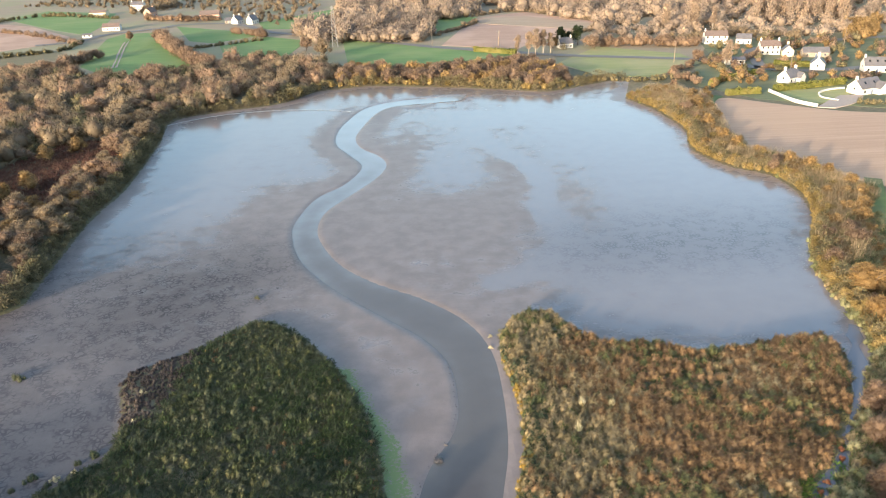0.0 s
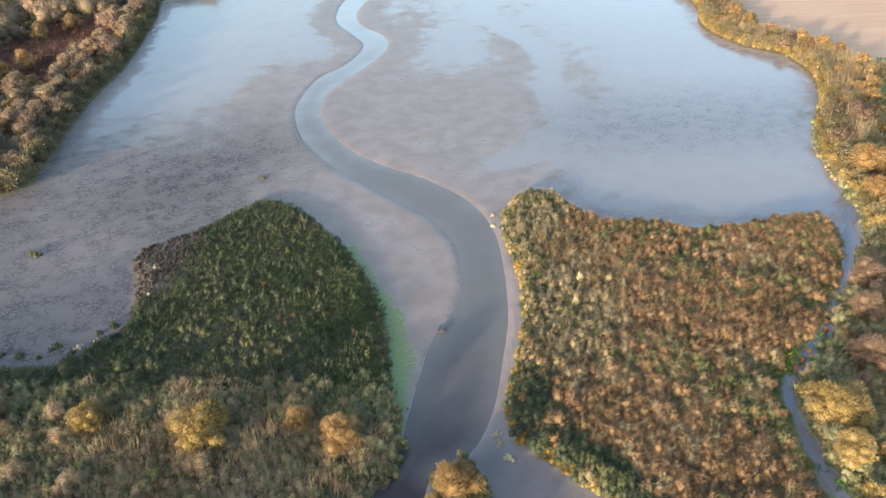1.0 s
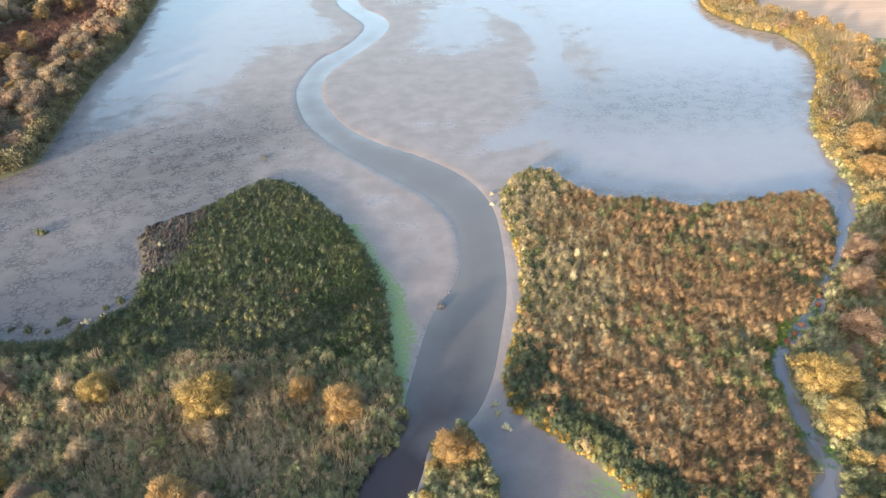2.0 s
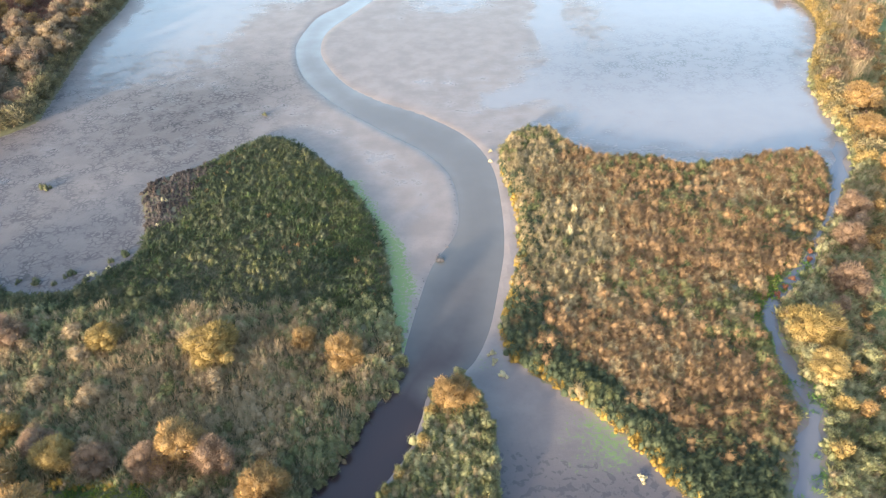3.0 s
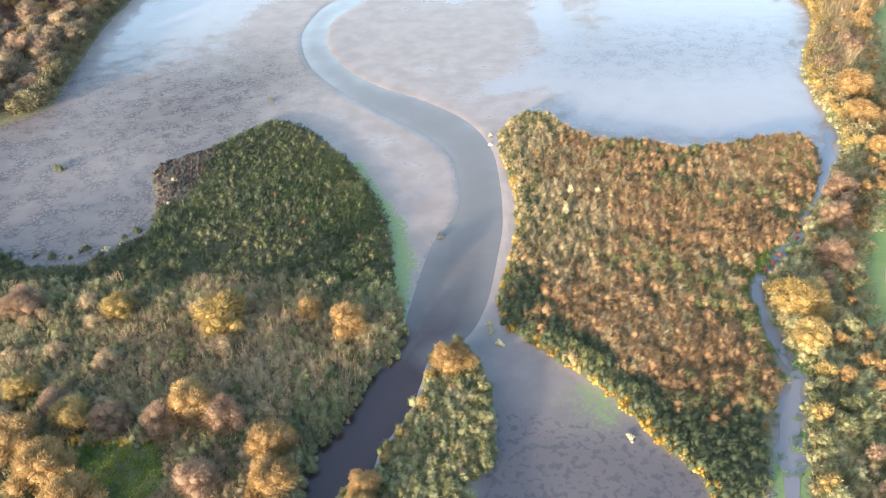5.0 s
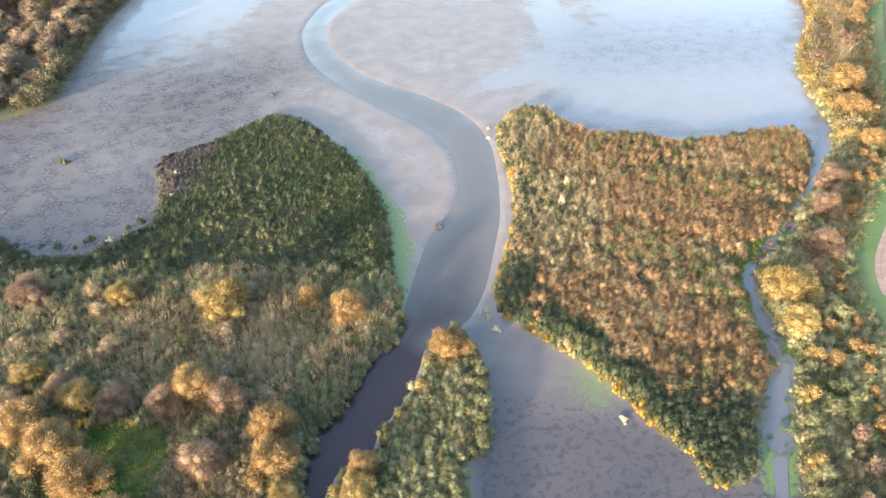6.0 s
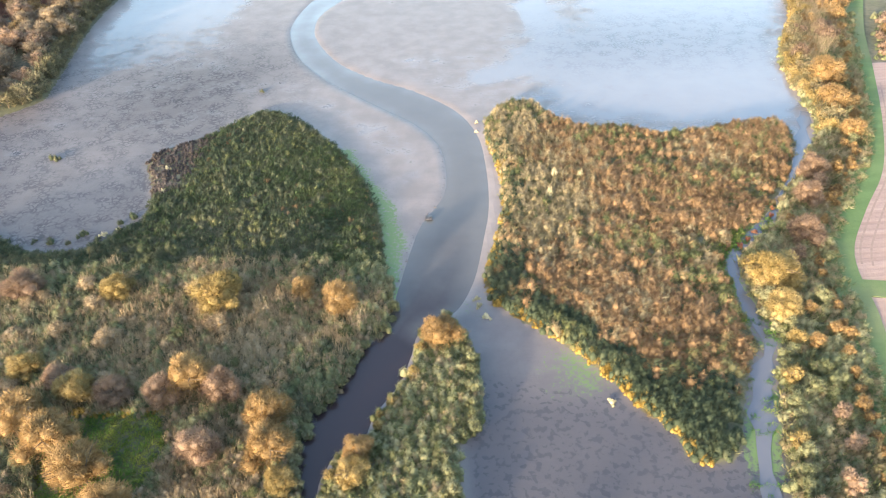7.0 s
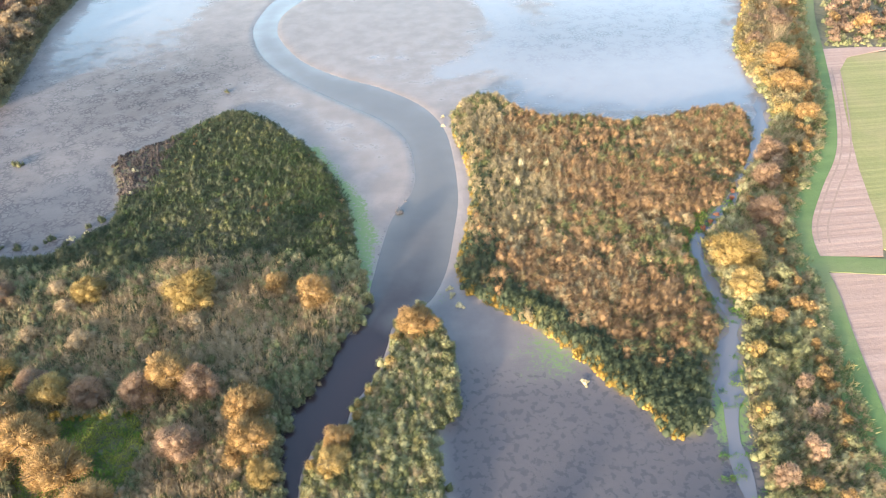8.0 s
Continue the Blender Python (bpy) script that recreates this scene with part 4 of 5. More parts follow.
        a, b, c = Vector((0, 0, -0.3)) + lean * 0.2, lean * 0.5 + Vector((0, 0, height * 0.35)), lean + Vector((0, 0, height * 0.8))
        tube(bm, a, b, r, r * 0.7)
        tube(bm, b, c, r * 0.7, r * 0.15)
        for k in range(4):
            u = rng.uniform(0.25, 0.9)
            q = a.lerp(b, u) if k < 1 else b.lerp(c, u * 0.8)
            t = rng.uniform(0, 2 * math.pi)
            tube(bm, q, q + Vector((math.cos(t) * width * 0.33, math.sin(t) * width * 0.33, height * rng.uniform(0.1, 0.28))), r * 0.4, r * 0.08, 5)
    part("trunk", bm, bark, top)
    v, f, cl = fine_crown_shape(rng, width, height, lobes, sprays) if fine else crown_shape(rng, width, height, foot, lobes, sprays, spray, upright, thin)
    crown = new("crown", array_mesh("crown", v, f, leaf, {"clump": cl}, True))
    crown.parent = top
    return tagged(top, label, category, {"bush": "bushes of marsh and shore", "tree": "trees of the shore woods"}[category])


KINDS = {}


def kind_of(key, *args, count=3, **more):
    KINDS[key] = [make_tree(args[0], np.random.default_rng(11 + 7 * k + len(KINDS) * 31), *args[1:], **more) for k in range(count)]


used_kind = {}


def plant(key, x, y, scale=1.0, r=None, wide=1.0):
    """Puts a tree of a kind at a place: first the built ones, then copies of them."""
    r = r or rng
    k = int(r.integers(len(KINDS[key])))
    ob = KINDS[key][k]
    near = abs(x) < 112 and 0 < y < 300
    z = float(ground_height(np.array([x]), np.array([y]))[0]) if near else BANK
    m = pose(x, y, z, 0, 0, math.degrees(r.uniform(0, 6.28)))
    s = scale
    if (key, k) in used_kind:
        ob = copy_thing(ob, m)
    else:
        used_kind[(key, k)] = True
        ob.matrix_basis = m
    ob.scale = (s * wide, s * wide, s)
    return ob


kind_of("orange", "willow_bush", LEAF["orange"], 5.0, 4.6, 0.4, 11, 1300, "rounded willow bush with glowing orange-brown autumn twigs", "bush", stems=4, fine=True)
kind_of("gold", "sallow_bush", LEAF["gold"], 5.0, 5.0, 0.3, 18, 2600, "rounded sallow bush with golden yellow leaves", "bush", stems=4, spray=0.36, thin=0.42)
kind_of("fine_orange", "willow_bush", LEAF["orange"], 5.2, 4.3, 0.1, 18, 9000, "rounded willow bush with glowing orange-brown autumn twigs", "bush", stems=5, fine=True)
kind_of("fine_gold", "sallow_bush", LEAF["gold"], 5.2, 4.2, 0.1, 18, 9000, "rounded sallow bush with golden yellow leaves", "bush", stems=5, fine=True)
kind_of("fine_russet", "alder_bush", LEAF["russet"], 5.2, 4.3, 0.1, 18, 9000, "rounded russet-brown leafless bush", "bush", stems=5, fine=True)
kind_of("russet", "alder_tree", LEAF["russet"], 6.5, 7.0, 0.8, 10, 1300, "leafless russet tree in the shore wood", "tree", fine=True)
kind_of("brown", "scrub_tree", LEAF["brown"], 6.5, 6.2, 0.5, 10, 1300, "bare grey-brown tree in the shore wood", "tree", fine=True)
kind_of("olive", "shore_bush", LEAF["olive"], 3.2, 2.4, 0.1, 12, 420, "low olive-brown shore bush at the water's edge", "bush", spray=0.42, stems=3, thin=0.2)
kind_of("rim", "rim_bush", LEAF["gold"], 3.0, 2.0, 0.1, 7, 600, "low golden bush along the shore", "bush", stems=3, fine=True)
kind_of("sage", "sage_bush", LEAF["sage"], 2.4, 1.7, 0.05, 7, 1000, "low rounded grey-green bush on the channel bank", "bush", stems=3, fine=True)
kind_of("poplar", "poplar_tree", LEAF["hill"], 4.0, 13.0, 1.0, 22, 1800, "tall slim bare poplar with upright orange-brown branches", "tree", bark=PALE_BARK, spray=0.9, upright=1.6, thin=0.16)
kind_of("conifer", "pine_tree", LEAF["dark"], 5.0, 9.0, 1.5, 18, 1600, "dark evergreen tree by a house", "tree", spray=0.6)

kind_of("thicket", "marsh_thicket", GRASS["marsh"], 3.6, 2.5, 0.1, 12, 2600, "low grey-brown leafless shrub among the reeds", "bush", stems=4, fine=True)
kind_of("dark_shrub", "marsh_shrub", GRASS["olive"], 2.6, 1.5, 0.1, 9, 1300, "low dark green shrub among the reeds", "bush", stems=3, fine=True)

# single bushes of the marsh, the spit and the bank
BUSHES = [("gold", -26.0, 53.6, 1.35, 0.9), ("orange", -11.4, 52.0, 1.05, 0.9), ("orange", -16.0, 55.0, 0.75, 0.9), ("gold", -39.4, 56.4, 0.95, 0.8), ("russet", -52.0, 57.6, 1.2, 0.7),
          ("gold", -46.0, 43.5, 0.85, 0.8), ("orange", -26.4, 39.4, 1.15, 1.0), ("russet", -29.0, 38.2, 0.9, 1.0), ("russet", -23.0, 38.6, 1.0, 0.9), ("russet", -34.6, 38.9, 0.85, 0.9),
          ("gold", -39.4, 39.8, 1.0, 0.8), ("russet", -41.6, 41.6, 0.8, 0.8), ("orange", -17.2, 34.4, 1.15, 0.95), ("orange", -16.6, 30.0, 1.1, 0.95), ("gold", -15.2, 27.0, 0.75, 0.8),
          ("russet", -23.8, 30.6, 1.0, 0.95), ("orange", -43.4, 36.2, 1.2, 0.9), ("orange", -39.0, 32.4, 1.25, 0.9), ("orange", -34.6, 28.2, 1.3, 0.95), ("orange", -30.8, 24.6, 1.1, 0.9),
          ("orange", 0.9, 44.8, 1.05, 0.85), ("orange", -7.8, 29.8, 0.8, 0.8), ("gold", -8.2, 27.2, 0.8, 0.8), ("gold", 42.4, 52.6, 1.3, 0.85), ("gold", 41.4, 47.4, 0.95, 0.85),
          ("orange", 69.5, 96.5, 1.25, 0.9), ("orange", 72.6, 106.0, 1.5, 0.9), ("russet", 57.5, 76.2, 1.0, 0.9), ("russet", 54.0, 69.5, 0.95, 0.9), ("russet", 49.8, 60.6, 1.1, 0.85), ("orange", 69.2, 87.0, 0.9, 0.9)]
for key, x, y, s, tall in BUSHES:
    ob = plant("fine_" + key, x, y, s)
    ob.scale.z = s * tall


# low grey-brown and dark green shrubs among the reeds
for x, y, z in spots_in(land_w, 6.0, rng, lambda x, y: in_marsh(x, y) & (w_d(x, y) > 2.5) & (y < edge_y(x) - 3)):
    u = rng.uniform()
    ob = plant("thicket" if u < 0.3 + 0.25 * (x < -36) else "dark_shrub", x, y, rng.uniform(0.6, 1.1))
    ob.scale.z *= 0.75


def along(line, spacing, r):
    out, left = [], 0.0
    for a, b in zip(line[:-1], line[1:]):
        n = np.linalg.norm(b - a)
        while left < n:
            out.append(a + (b - a) * left / n)
            left += spacing * r.uniform(0.7, 1.3)
        left -= n
    return out


# rounded bushes along the channel, the spit and the creek
for x, y in along(curve_through(MARSH_EDGE[:9]), 1.7, rng):
    if y > 18:
        plant("sage", x - rng.uniform(-0.5, 0.4), y, rng.uniform(0.5, 1.0))
for x, y in along(curve_through(SPIT[:8]), 1.6, rng):
    if y > 18:
        plant("sage", x - rng.uniform(0.5, 1.0), y, rng.uniform(0.55, 1.0))
for x, y in along(curve_through(SPIT[9:]), 1.7, rng):
    plant("rim" if rng.uniform() < 0.55 else "sage", x + rng.uniform(0.4, 0.9), y, rng.uniform(0.4, 0.7))
for x, y in along(curve_through(CREEK_BANK[5:]), 1.8, rng):
    if y > 18:
        plant("sage" if rng.uniform() < 0.7 else "rim", x + rng.uniform(1.0, 2.0), y, rng.uniform(0.6, 1.1))
for x, y, z in spots_in(bank_e, 4.2, rng, lambda x, y: b_d(x, y) > 1.5):
    u = rng.uniform()
    plant("orange" if u < 0.45 else "russet" if u < 0.6 else "sage", x, y, rng.uniform(0.3, 0.55) if u < 0.6 else rng.uniform(0.8, 1.3))
for x, y in along(track[18:-3], 2.3, rng):
    plant("orange", x - rng.uniform(2.3, 3.2), y, rng.uniform(0.22, 0.4))

# shore woods
west_line, east_line = curve_through(WEST_SHORE), curve_through(EAST_SHORE)
for x, y in along(west_line, 2.6, rng):
    if y < 262:
        plant("olive", x - 2.8, y, rng.uniform(0.8, 1.4))
        plant("olive", x - 0.9, y + 1.2, rng.uniform(0.4, 0.7))
    else:
        plant("rim" if rng.uniform() < 0.4 else "olive", x, y + 1.5, rng.uniform(1.0, 1.6))
for x, y in along(east_line, 1.7, rng):
    plant("rim" if rng.uniform() < 0.9 else "olive", x + 1.0, y, rng.uniform(0.6, 1.0))
for x, y in along(east_line + (2.6, 0.4), 2.2, rng):
    plant("rim" if rng.uniform() < 0.6 else "olive", x, y, rng.uniform(0.7, 1.2))
WEST_WOOD = np.array([(-78, 110), (-78, 140), (-79, 180), (-83, 215), (-87, 245), (-92, 262), (-100, 250), (-98, 222), (-92, 216), (-89, 194), (-92, 172), (-100, 160), (-112, 130), (-100, 100)], dtype=float)
for x, y, z in spots_in(WEST_WOOD, 4.6, rng):
    u = rng.uniform()
    plant("brown" if u < 0.62 else "russet" if u < 0.85 else "orange", x, y, rng.uniform(0.6, 0.95), wide=1.25)
for x, y in ((-101, 208), (-107, 202), (-100, 178), (-103, 170)):
    plant("orange", x, y, 1.2)
EAST_WOOD = np.vstack([np.array(EAST_SHORE[:10]) + (2.0, 0), [(80, 118), (90, 138), (101, 152), (96, 172), (86, 186), (87, 205), (92, 225), (96, 246), (90, 262), (80, 262)]])
scatter("east_scrub", spots_in(EAST_WOOD, 1.5, rng), REED, GRASS["marsh"], "grey-brown scrub of the east shore", "scrub", rng, (1.2, 2.0))
scatter("east_scrub_green", spots_in(EAST_WOOD, 2.2, rng), TUSSOCK, GRASS["olive"], "olive undergrowth of the east shore", "scrub", rng, (1.2, 2.0))
for x, y, z in spots_in(EAST_WOOD, 4.6, rng):
    u = rng.uniform()
    plant("rim" if u < 0.35 else "orange" if u < 0.85 else "russet", x, y, rng.uniform(0.35, 0.68) if u > 0.35 else rng.uniform(0.8, 1.3), wide=1.15)
for x, y in along(curve_through([(92, 238), (87.5, 222), (84.5, 205), (84.5, 190), (91, 175), (98, 160), (97, 148), (88, 132)]), 7.0, rng):
    plant("orange", x - 1.5, y, rng.uniform(0.6, 0.95))

# pale tufts, red water plants and the stones of the bed
scatter("cream_plumes", [(19.4, 79.0, 0.8), (23.3, 78.6, 0.8), (17.9, 73.8, 0.8)], PLUME, GRASS["cream"], "tall cream plumes of feathery grass", "grass", rng, (1.0, 1.2))
EDGE_TUFTS = [(9.0, 98.6), (8.8, 95.5), (37.0, 93.2), (38.6, 92.6), (42.0, 92.6), (43.5, 92.3), (45.5, 92.6), (34.5, 95.0), (56.0, 94.0), (18.7, 35.4), (6.6, 49.4), (5.8, 51.5), (5.6, 52.8), (-44.6, 71.6), (-46.5, 70.4), (-41.5, 87.0), (-40.5, 80.5)]
scatter("edge_tufts", [(x, y, float(ground_height(np.array([x]), np.array([y]))[0])) for x, y in EDGE_TUFTS], PUFF, GRASS["cream"], "pale tufts standing at the edge of the mud", "grass", rng, (0.5, 0.8))
DARK_TUFTS = [(-62.5, 93.1), (-61.6, 92.6), (-30.8, 115.0), (-51.0, 68.6), (-53.5, 69.4), (-47.0, 69.2), (-49.5, 70.6), (-56.0, 69.5), (-45.0, 73.0), (-43.5, 74.6)]
scatter("dark_tufts", [(x, y, 0.0) for x, y in DARK_TUFTS], PUFF, GRASS["deep"], "dark sedge tufts standing in the mud", "sedge", rng, (0.7, 1.1))
RED_TUFTS = [(44.5, 63.6), (43.0, 62.0), (48.2, 67.2), (49.0, 69.0), (41.5, 60.6)]
scatter("red_water_plants", [(x, y, 0.1) for x, y in RED_TUFTS], PUFF, leafy("red_leaves", (0.16, 0.07, 0.045), (0.24, 0.095, 0.055), (0.3, 0.14, 0.08)), "red-leaved plants along the creek", "plants", rng, (0.6, 0.9))


def boulder(name, x, y, z, r, material, label):
    bm = bmesh.new()
    bmesh.ops.create_icosphere(bm, subdivisions=3, radius=r)
    for v in bm.verts:
        v.co *= 1 + 0.35 * noise.noise(v.co * 1.6 / r + Vector((x, y, 0)))
        v.co.z *= 0.6
    ob = part(name, bm, material)
    ob.location = (x, y, z)
    return tagged(ob, label, "rock")


boulder("rock", 0.1, 70.6, 0.1, 0.55, plain("wet_stone", (0.045, 0.042, 0.045), 0.4), "dark wet stone at the channel's edge")
SILT_LUMP = plain("silt_lump", (0.14, 0.122, 0.116), 0.95)


def bank_lumps():
    """Slumped clods along the cut bank of the channel."""
    r = np.random.default_rng(3)
    spots = []
    for (x, y) in ch_left:
        if 54 < y < 92:
            for k in range(14):
                spots.append((x - abs(r.normal(0.2, 1.0)) + 0.15, y + r.uniform(-1, 1), -0.02))
    shapes = []
    for k in range(4):
        bm = bmesh.new()
        bmesh.ops.create_icosphere(bm, subdivisions=1, radius=0.3)
        v = np.array([tuple(q.co * (1 + 0.4 * noise.noise(q.co * 5 + Vector((k, 0, 0))))) for q in bm.verts]) * (1, 1, 0.5)
        bm.verts.index_update()
        shapes.append((v, np.array([[q.index for q in f.verts] for f in bm.faces])))
        bm.free()
    scatter("bank_clods", spots, shapes, SILT_LUMP, "slumped grey clods of mud along the channel bank", "mud", r, (0.15, 0.6))


bank_lumps()
# a thin wet line whose sun glint is painted as white
rivulet = curve_through([(-86.0, 236.0), (-81.5, 241.5), (-68.4, 249.8), (-49.6, 253.1), (-31.6, 250.1), (-25.0, 247.0)])
ribbon("water_rivulet", *widened(rivulet, 0.3), 0.1, plain("glint_white", (0.6, 0.6, 0.6), 0.35), "thin bright foaming rivulet across the mud", "rivulet")

# ---- far land: groves, hedgerows, houses ----
def far_tree_shapes(r, width, height, lobes, twigs, twig, slim=1.0, count=5):
    """Trees of distant woods: soft lobes with a fuzz of twigs on a thin trunk."""
    ball = bmesh.new()
    bmesh.ops.create_icosphere(ball, subdivisions=1, radius=1)
    ball.verts.index_update()
    bv = np.array([tuple(q.co) for q in ball.verts])
    bf = np.array([[q.index for q in f.verts] for f in ball.faces])
    ball.free()
    out = []
    for k in range(count):
        vs, fs, n, c = [], [], 0, []
        for q in range(lobes):
            a, u = r.uniform(0, 2 * math.pi), r.uniform(-0.6, 0.95)
            e = math.sqrt(1 - u * u) * r.uniform(0.3, 0.9)
            c.append((math.cos(a) * e * width * 0.38, math.sin(a) * e * width * 0.38, height * (0.52 + 0.3 * u), width * r.uniform(0.16, 0.26)))
        c.append((0, 0, height * 0.5, width * 0.27))
        c = np.array(c)
        for x, y, z, s in c:
            w = bv * r.uniform(0.82, 1.12, (len(bv), 1)) * s * 0.45 * np.array([0.9, 0.9, slim]) + (x, y, z)
            vs.append(w)
            fs.append(bf + n)
            n += len(bv)
        pick = r.integers(len(c), size=twigs)
        d = r.normal(size=(twigs, 3))
        d[:, 2] += 0.3
        d /= np.linalg.norm(d, axis=1)[:, None]
        p = c[pick, :3] + d * (c[pick, 3] * r.uniform(0.45, 1.12, twigs))[:, None] * np.array([0.9, 0.9, slim])
        way = d + r.normal(size=(twigs, 3)) * 0.4
        way[:, 2] += 0.5 * slim
        way /= np.linalg.norm(way, axis=1)[:, None]
        across = np.cross(way, r.normal(size=(twigs, 3)))
        across /= np.linalg.norm(across, axis=1)[:, None] + 1e-9
        ln = twig * r.uniform(0.6, 1.5, (twigs, 1))
        vs.append(np.stack([p - across * ln * 0.17, p + across * ln * 0.17, p + way * ln], axis=1).reshape(-1, 3))
        fs.append(np.arange(twigs * 3).reshape(-1, 3) + n)
        n += twigs * 3
        a = np.linspace(0, 2 * math.pi, 5)[:-1]
        vs.append(np.array([(math.cos(q) * 0.16, math.sin(q) * 0.16, -0.2) for q in a] + [(0, 0, height * 0.6)]))
        fs.append(np.array([(0, 1, 4), (1, 2, 4), (2, 3, 4), (3, 0, 4)]) + n)
        out.append((np.concatenate(vs), np.concatenate(fs)))
    return out


far = np.random.default_rng(23)
ROUND = [fine_crown_shape(far, 7.8, 6.2, 6, 520, 1.15, LUMP, 0.4)[:2] for k in range(5)]
SOUTH = [fine_crown_shape(np.random.default_rng(40 + k), 7.8, 6.2, 16, 2600, 0.8, LUMP, 0.26)[:2] for k in range(3)]
HILL = [fine_crown_shape(far, 8.4, 6.2, 5, 220, 1.2, LUMP, 0.4)[:2] for k in range(5)]
SHRUB = [fine_crown_shape(far, 3.8, 2.6, 4, 110, 1.3)[:2] for k in range(5)]
TALL = far_tree_shapes(far, 5.0, 13.0, 4, 190, 1.1, 2.2)


def flat_spots(poly, spacing, keep=None):
    poly = np.array(poly, dtype=float)
    lo, hi = poly.min(axis=0), poly.max(axis=0)
    gx, gy = np.meshgrid(np.arange(lo[0], hi[0], spacing), np.arange(lo[1], hi[1], spacing))
    px = gx.ravel() + far.uniform(-0.5, 0.5, gx.size) * spacing
    py = gy.ravel() + far.uniform(-0.5, 0.5, gx.size) * spacing
    ok = inside(px, py, poly)
    if keep is not None:
        ok &= keep(px, py)
    return [(x, y, BANK) for x, y in zip(px[ok], py[ok])]


def line_spots(knots, spacing, spread=0.8):
    return [(x + far.normal(0, spread), y + far.normal(0, spread), BANK) for x, y in along(curve_through(knots, 3.0), spacing, far)]


clearing = np.array([(-110, 160), (-99, 160), (-91, 172), (-88, 194), (-91, 216), (-97, 222), (-110, 218), (-118, 190)], dtype=float)
WEST_BACK = [(-112, 130), (-100, 160), (-92, 172), (-89, 194), (-92, 216), (-98, 222), (-100, 250), (-92, 262), (-84, 250), (-72, 258), (-54, 267), (-44, 283), (-36, 290), (-34, 322), (-60, 340), (-72, 352), (-88, 338), (-98, 322),
             (-134, 318), (-160, 332), (-190, 325), (-250, 300), (-230, 240), (-170, 160), (-140, 120)]
wood_spots = flat_spots(WEST_BACK, 6.0, lambda x, y: ~inside(x, y, clearing))
pick = far.uniform(size=len(wood_spots))
scatter("west_wood", [s for s, u in zip(wood_spots, pick) if u < 0.5], ROUND, LEAF["brown"], "grey-brown leafless scrub wood behind the shore", "wood", far, (0.7, 1.25))
scatter("west_wood_russet", [s for s, u in zip(wood_spots, pick) if 0.5 <= u < 0.85], ROUND, LEAF["russet"], "russet leafless trees within the shore wood", "wood", far, (0.7, 1.25))
scatter("west_wood_olive", [s for s, u in zip(wood_spots, pick) if u >= 0.85], ROUND, LEAF["olive"], "olive-coloured trees within the shore wood", "wood", far, (0.6, 1.0))
scatter("west_undergrowth", flat_spots(WEST_BACK, 6.5, lambda x, y: ~inside(x, y, clearing)), SHRUB, LEAF["olive"], "olive-brown undergrowth of the shore wood", "undergrowth", far, (0.8, 1.4))
scatter("bracken", flat_spots(clearing, 1.5), SEDGE, leafy("bracken_fronds", (0.1, 0.055, 0.045), (0.16, 0.08, 0.06), (0.2, 0.12, 0.08)), "dead red-brown bracken in a clearing", "bracken", far, (1.4, 2.4))
NORTH_BELT = [(-34, 287), (-20, 290), (-6, 287), (11, 282), (28, 276), (44, 270), (53, 272), (57, 280), (55, 300), (45, 318), (20, 314), (-10, 308), (-32, 322)]
belt = flat_spots(NORTH_BELT, 3.8)
pick = far.uniform(size=len(belt))
scatter("north_wood", [s for s, u in zip(belt, pick) if u < 0.65], ROUND, LEAF["russet"], "russet belt of trees along the north shore", "wood", far, (0.55, 0.95))
scatter("north_wood_orange", [s for s, u in zip(belt, pick) if u >= 0.65], ROUND, LEAF["orange"], "orange-brown willows along the north shore", "wood", far, (0.5, 0.85))
# a lighter sheet under the far woods, its colour raised for distance haze
HAZY_HILLSIDE = make_field("hillside", (0.24, 0.195, 0.135), (0.29, 0.235, 0.165), (0.23, 0.235, 0.125), 0.3, 0.3, 0.3)
sheet("hillside", [(-450, 330), (-190, 332), (-95, 330), (-30, 326), (50, 326), (64, 300), (112, 300), (135, 350), (300, 330), (420, 720), (-480, 760)], BANK + 0.05, HAZY_HILLSIDE, "rough brown-green hillside beyond the lake, paled for haze", "hillside", False)
HILL_WOODS = [
    ([(-56, 391), (-68, 412), (-69, 455), (-52, 467), (-56, 546), (-58, 600), (20, 575), (41, 539), (36, 480), (9, 460), (3, 382), (-32, 391)], HILL, "hill", 6.4, (0.7, 1.5)),
    ([(44, 538), (46, 568), (160, 530), (290, 486), (186, 480), (138, 371), (130, 382), (147, 443), (122, 449), (105, 423), (66, 484)], HILL, "hill", 7.2, (0.7, 1.5)),
    ([(178, 398), (224, 391), (268, 470), (210, 482)], TALL, "hill", 5.5, (0.8, 1.2)),
    ([(188, 337), (212, 340), (250, 404), (222, 388)], ROUND, "orange", 5.5, (0.6, 1.0)),
    ([(-130, 515), (-85, 470), (-70, 560), (-90, 640), (-300, 700), (-330, 640), (-200, 600), (-150, 560)], SHRUB, "brown", 9.0, (0.8, 1.6)),
]
field_lines = [np.array(f[1], dtype=float) for f in FIELDS]
open_land = lambda x, y: ~np.any([inside(x, y, f) for f in field_lines], axis=0) & (np.hypot(x - 150, y - 290) > 70) & (np.hypot(x - 68, y - 346) > 16)
scatter("hill_scrub", flat_spots([(60, 365), (100, 355), (185, 350), (270, 400), (290, 484), (45, 565), (45, 500), (108, 430)], 11.0, open_land), HILL, LEAF["hill"], "scattered brown trees on the hillside", "wood", far, (0.6, 1.2))
for outline, shapes, leaf, gap, size in HILL_WOODS:
    scatter("hill_wood", flat_spots(outline, gap), shapes, LEAF[leaf], "leafless brown woods beyond the fields", "wood", far, size)
# unseen wood added south of the marsh to cast long shadows over marsh and mud
